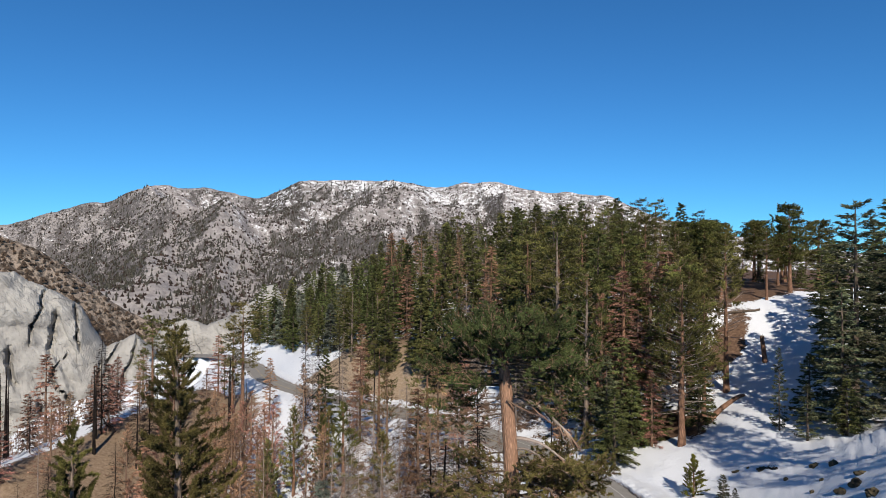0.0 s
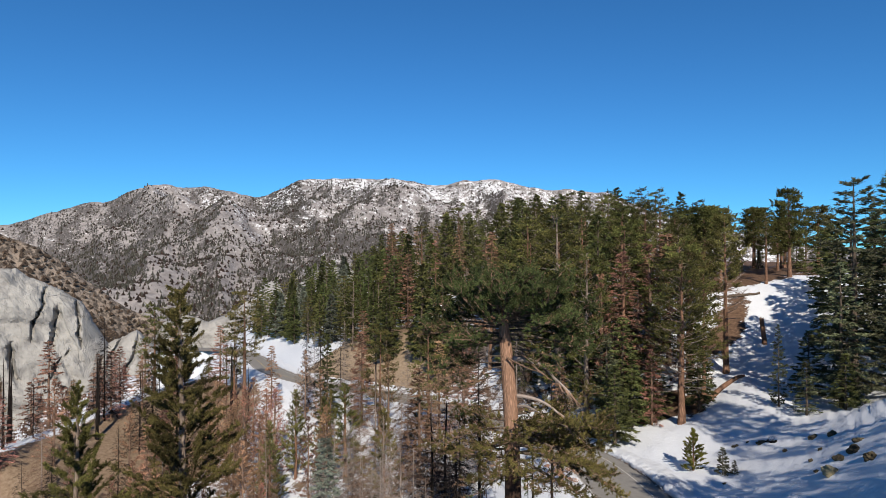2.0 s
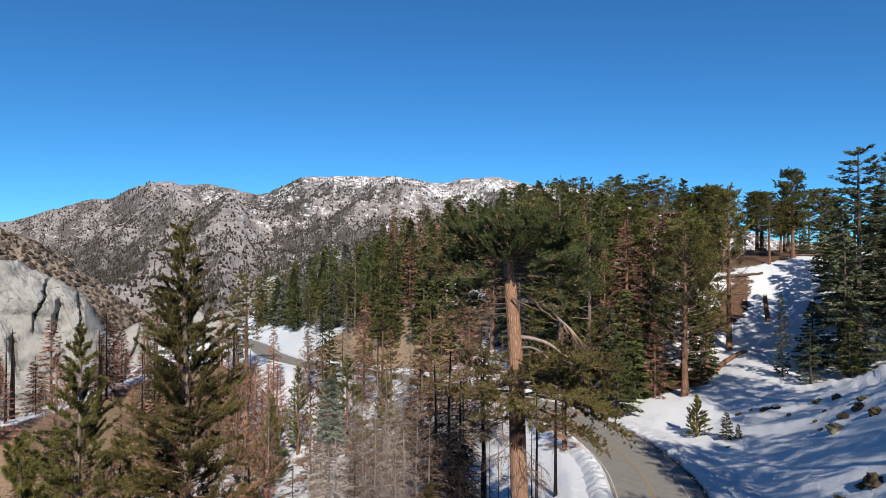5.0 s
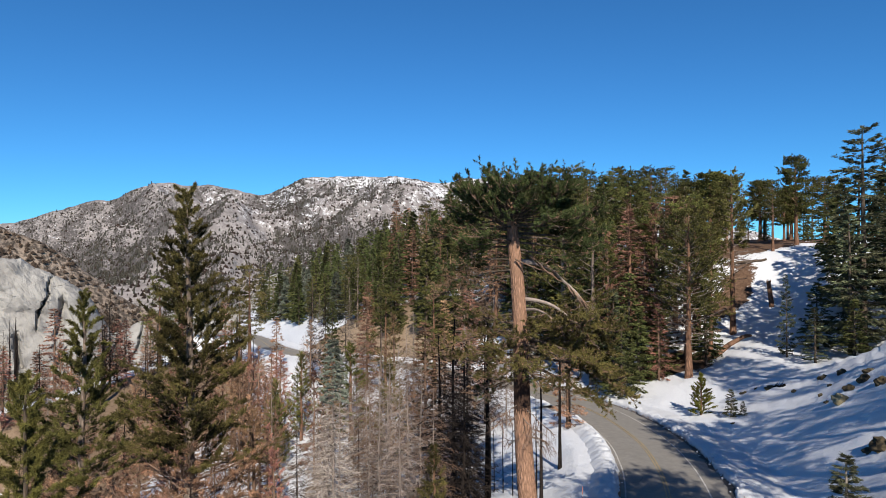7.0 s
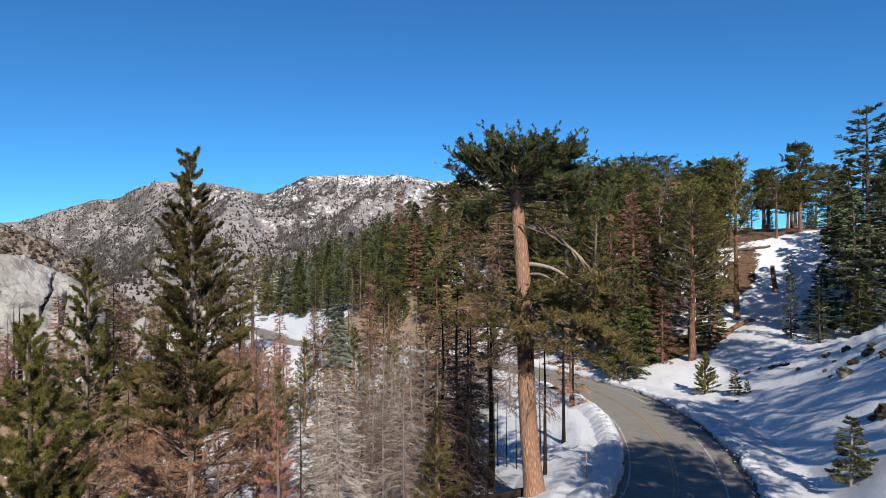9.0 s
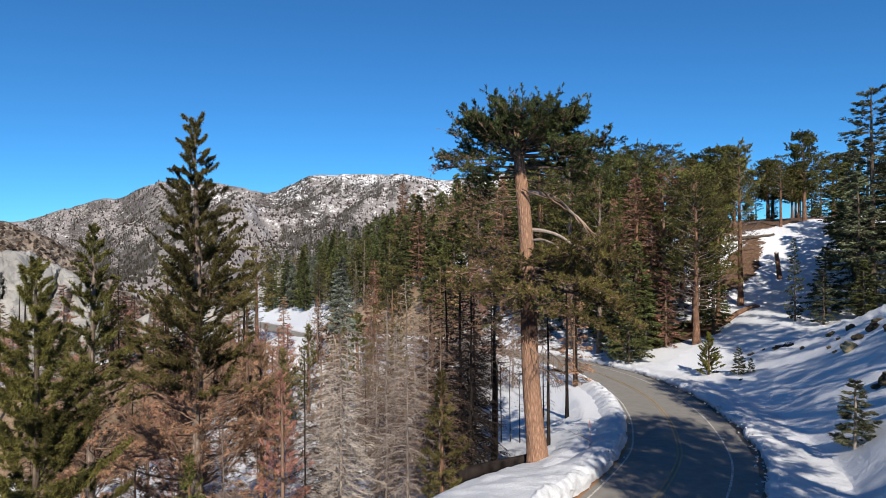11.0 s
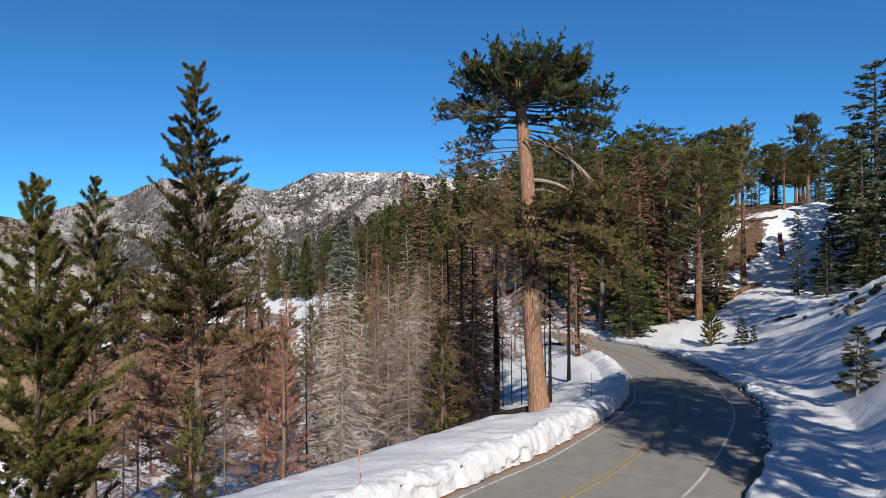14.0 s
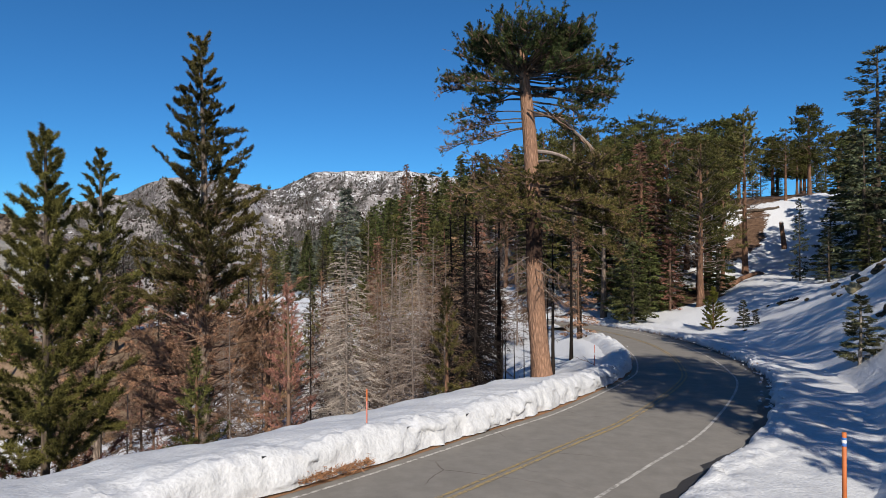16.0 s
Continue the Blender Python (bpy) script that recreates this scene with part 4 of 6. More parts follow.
def make_tree(name, label, h, r, first, reach, count, style, mats, seed, droop=0.0, lean=(0, 0), top_r=0.03, dead_below=0.0, detail=1.0, flat_top=0.0, sparse=0.0, rounded=False, leaf_size=(0.36, 0.05, 17), twigs=9, coarse=False, twig_r=0.006, separate=False, dry=0.0, cushion=8, taper=0.72, dead_r=0.028, pad=(0.62, 0.34), tiers=0, brush=0.0, upturn=0.0):
    """One conifer. reach: the crown's radius; first: the height of its lowest branch, as a share of h; style: pine, fir or bare."""
    rng = np.random.default_rng(seed)
    root = thing(name, label, "tree")
    bark, wood, leaf = mats
    line = trunk_line(h, lean, 16, rng)
    tz = np.linspace(0, 1, 16)
    rad = r * (1 - tz) ** 0.8 + top_r
    rad[0] *= 1.35
    rad[1] *= 1.08
    line[0, 2] -= 0.8
    trunk, limbs, crown = Soup(), Soup(), Soup()
    steps, sides = (4, 3) if coarse else (6, 4)
    boughs = []
    trunk.tube(line, rad, 11)
    tw0, tw1, twr = [], [], []
    tip_p, tip_w, spray_p, spray_w, dry_p, dry_w = [], [], [], [], [], []
    golden = 2.399
    for k in range(count):
        f = (k + rng.uniform(0, 0.9)) / count
        if tiers:
            f = min(0.985, (math.floor(f * tiers) + rng.uniform(0, 0.22)) / tiers)   # whorls with gaps between
        zf = first + (1 - first) * f
        if style == "pine":
            prof = (0.35 + 0.65 * math.sin(math.pi * min(0.98, (0.22 + 0.78 * f)))) if flat_top <= 0 else (0.55 + 0.45 * f if f < 0.85 else 1.0 - 0.35 * (f - 0.85) / 0.15)
            if rounded:
                prof = 0.35 + 0.65 * math.sin(math.pi * (0.22 + 0.70 * f))
            elif flat_top <= 0:
                prof *= (1.20 - f * 0.78)
        else:
            prof = (1.0 - f) ** taper * (0.75 + 0.25 * min(1, f * 6)) + 0.05
        length = reach * prof * rng.uniform(0.66, 1.08)
        if rng.uniform() < sparse:
            continue
        az = k * golden + rng.uniform(-0.5, 0.5)
        base = along(line, zf * h)
        if style == "pine":
            lift = (0.10 + (0.30 if rounded else 0.50) * f if flat_top <= 0 else 0.10 + 0.45 * f * f) + rng.normal(0, 0.27 if brush else 0.17)
            curve = (0.18 if flat_top <= 0 else 0.02) + rng.normal(0, 0.10) - droop + upturn
        elif style == "fir":
            lift, curve = -0.12 + 0.55 * f ** 2 + rng.normal(0, 0.08), 0.02 - droop + rng.normal(0, 0.05)
        else:
            lift, curve = 0.05 + 0.35 * f + rng.normal(0, 0.22), -0.28 - droop + rng.normal(0, 0.14)
        path = branch_path(base, az, length, lift, curve, steps, rng, 0.08 if brush else 0.05)
        br = max(0.012, min(0.16, r * 0.20) * (length / reach) * (1 - 0.6 * f))
        if style == "bare" or zf * h < dead_below:
            br = max(br, dead_r * (1 - 0.5 * f))
        bough = Soup() if separate else limbs
        bough.tube(path, np.linspace(br, br * 0.25, steps), sides, False)
        if separate:
            boughs.append(bough)
        dead = zf * h < dead_below
        m = max(3, int(twigs * length / reach + 0.5))
        for j in range(m):
            s = rng.uniform(0.22 if style != "pine" else 0.25, 1.0)
            q = s * (steps - 1)
            i0 = min(steps - 2, int(q))
            p = path[i0] + (path[i0 + 1] - path[i0]) * (q - i0)
            d = path[i0 + 1] - path[i0]
            d = d / (np.linalg.norm(d) + 1e-9)
            sgn = 1 if j % 2 else -1
            lat = np.array([d[1], -d[0], 0.0]) * sgn
            if style == "pine":
                w = d * 0.7 + lat * rng.uniform(0.2, 0.95) + np.array([0, 0, rng.uniform(-0.1, 0.6)])
                tl = length * rng.uniform(0.14, 0.30) * (1.25 - 0.7 * s)
            elif style == "fir":
                w = d * 0.75 + lat * rng.uniform(0.5, 0.9) + np.array([0, 0, rng.uniform(-0.30, 0.08)])
                tl = length * rng.uniform(0.22, 0.42) * (1.15 - 0.75 * s) + 0.12
            else:
                w = d * 0.8 + lat * rng.uniform(0.3, 0.9) + np.array([0, 0, rng.uniform(-0.75, 0.15)])
                tl = length * rng.uniform(0.15, 0.5) * (1.2 - 0.7 * s)
            w = w / np.linalg.norm(w)
            e = p + w * tl
            tw0.append(p), tw1.append(e), twr.append(max(twig_r, br * 0.28))
            if dead and rng.uniform() < dry:
                dry_p.append(e), dry_w.append(w)
            elif dead or style == "bare":
                for _ in range(2):
                    g = p + (e - p) * rng.uniform(0.3, 0.9)
                    tw0.append(g), tw1.append(g + (w + rng.normal(0, 0.5, 3)) * tl * 0.4), twr.append(max(twig_r * 0.8, br * 0.16))
            elif style == "pine":
                tip_p.append(e), tip_w.append(w)
                if rng.uniform() < 0.4:
                    tip_p.append(p + (e - p) * 0.45), tip_w.append(w * 0.7 + np.array([0, 0, 0.5]))
            else:
                for a in (0.15, 0.5, 0.9) if coarse else (0.1, 0.4, 0.7, 0.95):
                    spray_p.append(p + (e - p) * a), spray_w.append(w)
        if brush and not dead:
            # needles stay on the outer part of the bough
            for j in range(max(2, int(length * 0.6 / brush))):
                q = (0.30 + 0.70 * (j + rng.uniform()) / max(2, int(length * 0.6 / brush))) * (steps - 1)
                i0 = min(steps - 2, int(q))
                d = path[i0 + 1] - path[i0]
                tip_p.append(path[i0] + d * (q - i0) + rng.normal(0, 0.03, 3)), tip_w.append(d / (np.linalg.norm(d) + 1e-9))
        if rounded and not dead:
            # a cushion of brushes at the end of the bough
            for c in range(cushion):
                o = np.clip(rng.normal(0, 1, 3), -1.3, 1.3) * np.array([pad[0], pad[0], pad[1]]) * (0.5 + 0.5 * length / reach)
                q = o * np.array([1, 1, 0.7]) + np.array([0, 0, 0.35])
                tip_p.append((path[-2] if c % 3 else path[steps // 2]) + o), tip_w.append(q / np.linalg.norm(q))
        if not (dead or style == "bare"):
            tip_p.append(path[-1]), tip_w.append((path[-1] - path[-2]) / (np.linalg.norm(path[-1] - path[-2]) + 1e-9))
    limbs.spikes(np.array(tw0), np.array(tw1), np.array(twr))
    part("trunk", trunk, bark, root, "", True)
    part("branchwork", limbs, wood, root)["kind"] = "stuff"
    for b in boughs:
        part("branch", b, wood, root)
    ls, lw, ln = leaf_size
    if style == "pine" and tip_p:
        clumps(crown, np.array(tip_p), np.array(tip_w), ln, ls, lw, rng, 0.62 if coarse else 0.95)
        tufts(crown, along(line, h)[None], np.array([[0, 0, 1.0]]), 20, ls * 1.2, lw, rng, 0.5)
    elif style == "fir" and spray_p:
        sp, sw = np.array(spray_p), np.array(spray_w)
        for _ in range(ln):
            side = np.cross(sw, [0, 0, 1.0]) * rng.choice([-1, 1], len(sp))[:, None]
            way = sw * 0.8 + side * rng.uniform(0.1, 0.9, len(sp))[:, None] + rng.normal(0, 0.2, sw.shape) + np.array([0, 0, -0.12])
            crown.blades(sp + rng.normal(0, ls * 0.15, sp.shape), way, rng.uniform(0.7, 1.3, len(sp)) * ls, rng.uniform(0.7, 1.2, len(sp)) * lw, rng)
        tufts(crown, along(line, h * 0.995)[None], np.array([[0, 0, 1.0]]), 16, ls, lw, rng, 0.4)
    if crown.n:
        part("crown", crown, leaf, root)
    if dry_p:
        brown = Soup()
        clumps(brown, np.array(dry_p), np.array(dry_w), max(6, int(ln * 0.8)), ls * 1.1, lw * 1.2, rng, 0.9)
        part("dry_needles", brown, M_RUST, root, "dry rust-brown needles on the lower branches")
    return root


def place_tree(proto, x, y, z=None, turn=0.0):
    proto.location = (x, y, ground_z(x, y) if z is None else z)
    proto.rotation_euler = (0, 0, turn)
    return proto


# ---- the old pine at the bend ----
def build_old_pine(x, y, z):
    rng = np.random.default_rng(77)
    root = thing("old_pine", "old pine with orange bark and domed crown on the snow bank", "tree", x, y, z)
    t = np.linspace(0, 1, 30)
    H = 20.5
    line = np.stack([-1.25 * t - 0.12 * np.sin(t * 7), -0.5 * t, H * t], 1)
    rad = np.interp(t * H, [0, 0.5, 2, 8, 14, 17, 19, 19.8, 20.5], [0.80, 0.66, 0.58, 0.51, 0.44, 0.39, 0.30, 0.20, 0.07])
    line[0, 2] = -0.9
    trunk = Soup()
    trunk.tube(line, rad, 20)
    part("trunk", trunk, M_BARK, root, "orange plated bark with a charred belt", True)
    limbs, crown, dry, bare, low = Soup(), Soup(), Soup(), Soup(), Soup()

    def limb(zb, az, length, lift, curve, thick, foliage, dead=0.0, start=0.4, dense=1.0, hook=0.0, to=None, leafy=None):
        """A limb with forked side branches; each side branch carries a pad of needle brushes."""
        n = 11
        path = branch_path(along(line, zb), math.radians(az), length, lift, curve, n, rng, 0.055)
        path[:, 2] += hook * length * np.linspace(0, 1, n) ** 4
        if to is not None:
            q = np.linspace(0, 1, n)[:, None]
            b0 = along(line, zb)
            bend = b0 * 0.45 + to * 0.55 + np.array([0, 0, curve])
            path = b0 * (1 - q) ** 2 + 2 * bend * q * (1 - q) + to * q * q + np.cumsum(rng.normal(0, 0.05, (n, 3)), 0) * q
        one = Soup()
        one.tube(path, np.linspace(thick, thick * 0.25, n), 7, False)
        part("limb", one, M_DARKBARK if foliage else M_GREYWOOD, root)
        tp, tw = [], []
        for j in range(max(3, int(length * 4.2 * dense))):
            s = start + (1 - start) * (j + rng.uniform(0, 1)) / max(3, int(length * 4.2 * dense))
            q = min(s, 0.999) * (n - 1)
            i0 = int(q)
            p = path[i0] + (path[i0 + 1] - path[i0]) * (q - i0)
            d = path[i0 + 1] - path[i0]
            d /= np.linalg.norm(d) + 1e-9
            lat = np.array([d[1], -d[0], 0.0]) * (1 if j % 2 else -1)
            w = d * 0.65 + lat * rng.uniform(0.3, 1.0) + np.array([0, 0, rng.uniform(-0.15, 0.4) if foliage else rng.uniform(-0.6, 0.2)])
            w /= np.linalg.norm(w)
            tl = rng.uniform(0.6, 1.25) * (1.25 - 0.45 * s)
            mid = p + w * tl * 0.55 + rng.normal(0, 0.06, 3)
            e = p + w * tl + np.array([0, 0, 0.18 * tl if foliage else -0.1])
            limbs.tube(np.array([p, mid, e]), [thick * 0.30 + 0.012, thick * 0.2 + 0.010, 0.010], 3, False)
            for _ in range(7):
                a = rng.uniform(0.15, 1.0)
                c = (p + (mid - p) * a * 2 if a < 0.5 else mid + (e - mid) * (a * 2 - 1))
                k = w * 0.6 + rng.normal(0, 0.45, 3) + np.array([0, 0, 0.3 if foliage else -0.2])
                k /= np.linalg.norm(k)
                o = c + k * rng.uniform(0.15, 0.5)
                limbs.spikes(c[None], o[None], 0.012)
                tp.append(o), tw.append(k)
        tp, tw = np.array(tp), np.array(tw)
        pick = rng.uniform(size=len(tp)) < dead
        if foliage:
            if (~pick).any():
                clumps(crown if leafy is None else leafy, tp[~pick], tw[~pick], 42, 0.185, 0.030, rng, 1.1)
            if pick.any():
                clumps(dry, tp[pick], tw[pick], 10, 0.20, 0.025, rng)
        else:
            bare.spikes(tp, tp + tw * 0.30 + rng.normal(0, 0.12, tp.shape), 0.011)

    # domed crown: limbs that fan out to pads of needles under a mushroom-shaped outline
    def pad_at(across, away, z, zb, thick=0.09, dead=0.03, sag=-0.5, start=0.48, dense=0.78):
        end = along(line, 19.0) * np.array([1, 1, 0]) + np.array([across, away, z])
        limb(zb, 0, float(np.linalg.norm(end - along(line, zb))), 0, sag, thick, True, dead, start, dense, 0.0, end)

    for k in range(38):
        f = (k + 0.5) / 38
        tilt = math.acos(1 - 1.06 * f)
        turn = k * 2.399 + 0.4
        wide = rng.uniform(0.74, 1.03)
        ring, dome = math.sin(tilt) ** 0.65, math.copysign(abs(math.cos(tilt)) ** 0.75, math.cos(tilt))   # a dome with full shoulders
        a, b = ring * math.cos(turn) * 4.4 * wide, ring * math.sin(turn) * 4.3 * wide
        pad_at(a + 0.6, b, 19.3 + 2.65 * dome * rng.uniform(0.9, 1.03) - 0.10 * max(a, 0), 17.9 + 1.2 * max(dome, 0) + rng.uniform(0, 1.5), 0.070 - 0.025 * math.cos(tilt), 0.03, -0.2 - 0.6 * math.sin(tilt))
    for k in range(11):
        f, turn = rng.uniform(0.25, 0.75), k * 2.399 + 1.1
        pad_at(4.6 * f * math.cos(turn), 4.6 * f * math.sin(turn), 19.9 + rng.uniform(0, 1.4), 18.8, 0.08, 0.04, -0.3, 0.35)
    for k in range(16):
        turn, q = k * 2.399 + 0.9, rng.uniform(0.72, 1.0)
        pad_at(0.5 + 4.2 * q * math.cos(turn), 4.0 * q * math.sin(turn), 20.3 + rng.uniform(0, 0.9), 18.9 + rng.uniform(0, 0.8), 0.065, 0.03, -0.35, 0.45)
    # the lower rim droops to the right and thins out to dead tips on the left
    for across, away, z, zb, dead in ((5.5, -0.6, 18.5, 18.6, 0.03), (5.2, 1.2, 17.7, 18.2, 0.05), (5.7, 0.4, 19.2, 18.9, 0.03), (5.0, -1.6, 17.3, 18.0, 0.08), (4.4, 0.6, 16.9, 17.7, 0.15), (4.7, 2.0, 17.9, 18.2, 0.06), (3.4, -0.8, 16.3, 17.3, 0.30),
                                      (-4.6, -0.5, 18.4, 18.4, 0.30), (-4.4, 0.9, 18.9, 18.5, 0.10), (-5.0, 0.3, 17.9, 18.0, 0.80), (-2.2, -1.2, 17.3, 17.6, 0.04), (-2.7, 0.3, 17.0, 17.4, 0.05), (-1.6, 0.8, 17.5, 17.8, 0.04), (-2.0, -2.4, 17.7, 17.7, 0.04), (-3.2, -1.0, 17.4, 17.6, 0.08)):
        pad_at(across, away, z, zb, 0.08, dead, 0.25)
    # sparse middle with twisted grey limbs and dead tips
    for across, away, z, zb, dead in ((-4.0, -0.4, 16.2, 16.6, 0.45), (-3.2, 0.6, 15.6, 16.2, 0.35), (-4.7, -0.8, 15.0, 16.0, 0.85), (-4.6, 0.2, 14.4, 15.7, 0.9), (-2.6, -0.6, 14.6, 15.6, 0.6), (2.6, -0.6, 15.6, 17.2, 0.5), (3.2, 0.9, 15.2, 17.0, 0.55)):
        pad_at(across, away, z, zb, 0.045, dead, 0.45, 0.35, 0.8)
    limb(16.4, 0, 4.8, 0, 1.9, 0.20, False, 0, 0.72, 0.5, 0.0, along(line, 16.4) + np.array([4.1, -0.4, -2.6]))
    limb(14.2, 0, 4.6, 0, 1.4, 0.14, False, 0, 0.65, 0.6, 0.0, along(line, 14.2) + np.array([4.0, -0.5, -2.2]))
    limb(13.5, 0, 3.0, 0, 0.9, 0.10, False, 0, 0.6, 0.6, 0.0, along(line, 13.5) + np.array([2.6, -0.8, -1.0]))
    limb(13.3, 282, 3.4, -0.05, -0.1, 0.07, True, 0.6, 0.5, 0.6)
    # long boughs low on the road's side, reaching out towards the viewer
    for k in range(7):
        end = along(line, 11.0) + np.array([4.6 + 1.9 * ((k * 0.618) % 1), -2.6 + 4.0 * ((k * 0.382 + 0.2) % 1), (8.0, 9.2, 10.4, 8.6, 11.3, 9.8, 12.2, 7.6, 10.9)[k] - 11.0])
        limb(10.4 + 2.6 * k / 8, 0, 6.6, 0, 0.5, 0.11, True, 0.10, 0.4, 0.85, 0.0, end, low)
    # heavy lower branches, sweeping out and down
    for k in range(9):
        f = k / 8
        limb(10.6 + 2.4 * f, 95 + rng.uniform(-50, 45), 5.2 + rng.uniform(-1.2, 0.6), 0.12 + rng.uniform(-0.1, 0.1), -0.12 + rng.uniform(-0.1, 0.08), 0.085, True, 0.08, 0.16, 0.95, 0.08, None, low)
    for k in range(6):
        limb(10.4 + 2.3 * k / 5, 268 + rng.uniform(-40, 45), 4.0 + rng.uniform(-0.8, 0.6), 0.05 + rng.uniform(-0.1, 0.1), -0.12, 0.075, True, 0.28, 0.16, 0.95, 0.06, None, low)
    for k in range(8):
        limb(9.8 + 2.8 * k / 7, (150, 215, 168, 200, 140, 228, 182, 160)[k], 3.5 + rng.uniform(-0.5, 0.6), rng.uniform(-0.15, 0.05), -0.1, 0.07, True, 0.18, 0.3, 0.8, 0.0, None, low)
    for k in range(5):
        limb(9.2 + rng.uniform(0, 0.8), k * 72 + 20, 3.0 + rng.uniform(-0.5, 0.6), -0.1, -0.25, 0.06, True, 0.75, 0.3, 0.7)
    for k in range(10):
        limb(5.5 + rng.uniform(0, 4), k * 77, 1.6 + rng.uniform(-0.6, 0.8), -0.2, -0.2, 0.04, False, 0, 0.4, 0.8)
    part("branchwork", limbs, M_BROWNWOOD, root)["kind"] = "stuff"
    part("dead_brush", bare, M_GREYWOOD, root, "bare grey twigs")["kind"] = "stuff"
    part("crown", crown, M_BIGPINE, root)
    part("lower_crown", low, M_NEARPINE, root, "olive-green needles on the low boughs")
    part("dry_needles", dry, M_RUST, root, "dry rust-brown needles")
    # a broken limb leans on the foot of the trunk
    log = thing("fallen_branch", "grey broken branch lying against the pine's foot", "branch", x + 0.9, y - 0.9, z + 0.1)
    s = Soup()
    s.tube(branch_path(np.array([-1.0, 0.1, 1.1]), math.radians(100), 2.9, -0.75, 0.25, 8, rng, 0.06), np.linspace(0.075, 0.03, 8), 7)
    s.tube(branch_path(np.array([-0.2, 0.0, 0.5]), math.radians(60), 1.4, 0.5, 0.1, 5, rng, 0.05), np.linspace(0.07, 0.02, 5), 6)
    s.tube(branch_path(np.array([-1.9, -0.1, 0.9]), math.radians(120), 2.6, -0.45, 0.1, 6, rng, 0.05), np.linspace(0.06, 0.02, 6), 6)
    s.tube(branch_path(np.array([0.5, -0.1, 0.25]), math.radians(75), 1.5, 0.25, -0.1, 5, rng, 0.06), np.linspace(0.05, 0.015, 5), 5)
    part("limb", s, M_BROWNWOOD, log, "", True)


build_old_pine(5.05, 41.2, -0.45)

PINE, FIR = (M_GREYBARK, M_GREYWOOD, M_PINE), (M_DARKBARK, M_DARKBARK, M_FIR)
NEARPINE, BRUSHPINE = (M_GREYBARK, M_BROWNWOOD, M_NEARPINE), (M_DARKBARK, M_DARKBARK, M_BRUSH)
OLIVE, RUST = (M_BARK2, M_BROWNWOOD, M_OLIVE), (M_BROWNWOOD, M_BROWNWOOD, M_RUST)
GREY, BURNT = (M_GREYWOOD, M_GREYWOOD, M_RUST), (M_BURNT, M_BURNT, M_RUST)

# near pines below the road
place_tree(make_tree("pine", "tall green pine with a pointed open crown and dry lower branches", 27.5, 0.40, 0.14, 5.0, 215, "pine", NEARPINE, 11, dead_below=10.5, leaf_size=(0.22, 0.034, 36), twigs=44, separate=True, dry=0.45, brush=0.30, upturn=-0.02), -15.5, 39.7, -7.3)
place_tree(make_tree("pine", "young green pine with thick bottle-brush needles", 15.5, 0.15, 0.05, 3.4, 150, "pine", BRUSHPINE, 12, dead_below=2.6, leaf_size=(0.20, 0.026, 56), twigs=30, separate=True, dry=0.6, brush=0.18, upturn=0.13), -15.3, 24.9, -3.6)
place_tree(make_tree("pine", "green pine with an open rounded crown", 20.3, 0.28, 0.14, 4.3, 150, "pine", NEARPINE, 13, dead_below=8.5, leaf_size=(0.22, 0.032, 38), twigs=32, separate=True, dry=0.5, brush=0.30, upturn=0.02), -23.0, 41.5, -6.4)

# ---- kinds of tree, each built once; the first of a kind stands where it is placed, the others are copies ----
KINDS = {}


def kind(key, h, *args, **more):
    sort = "green conifers of the wood"
    if args[0].startswith(("dead", "burnt", "sapling")):
        sort = "dead trees below the road"
    KINDS[key] = [make_tree(args[0], args[1], h, *args[2:], **more), h, False]
    tagged(KINDS[key][0], args[1], "tree", sort)


def grow(key, x, y, h=None, top=None, z=None, turn=None, wide=1.0, label="", sink=0.0):
    """A tree of a kind at a place, by its height or by the level of its top."""
    proto, ph, used = KINDS[key]
    z = ground_z(x, y) - sink if z is None else z
    h = h or (top - z if top is not None else ph)
    turn = (x * 12.9 + y * 7.7) % 6.28 if turn is None else turn
    k = h / ph
    m = Matrix.Translation((x, y, z)) @ Matrix.Rotation(turn, 4, "Z") @ Matrix.Diagonal((k * wide, k * wide, k, 1))
    if used:
        ob = copy_thing(proto, m)
        ob.matrix_basis = m
    else:
        ob = proto
        ob.matrix_basis = m
        KINDS[key][2] = True
    if label:
        ob["label"] = label
    return ob


FARFIR = dict(leaf_size=(0.62, 0.27, 3), twigs=9, coarse=True)
MIDFIR = dict(leaf_size=(0.48, 0.17, 4), twigs=11, coarse=True)
FARPINE = dict(leaf_size=(0.31, 0.11, 10), twigs=6, coarse=True, cushion=30, pad=(0.85, 0.27))
BARE = dict(twigs=15, coarse=True, twig_r=0.014, dead_r=0.022, top_r=0.012)
kind("fir_a", 18, "fir", "dark green fir with layered branches", 0.26, 0.06, 3.9, 96, "fir", FIR, 31, **MIDFIR)
kind("fir_b", 20, "fir", "dark green narrow fir on the hillside", 0.28, 0.08, 3.5, 104, "fir", FIR, 32, **FARFIR)
kind("fir_c", 15, "fir", "full green fir with branches to the ground", 0.24, 0.03, 4.0, 92, "fir", FIR, 33, **MIDFIR)
kind("fir_near", 24, "fir", "tall fir with drooping layered branches", 0.38, 0.05, 5.2, 118, "fir", FIR, 34, leaf_size=(0.46, 0.15, 4), twigs=12, coarse=True, droop=0.05)
kind("fir_open", 16, "fir", "grey-green fir with airy branches to the snow", 0.24, 0.04, 3.5, 88, "fir", (M_DARKBARK, M_DARKBARK, M_GREYFIR), 37, leaf_size=(0.44, 0.14, 4), twigs=12, coarse=True, sparse=0.16, droop=-0.03)
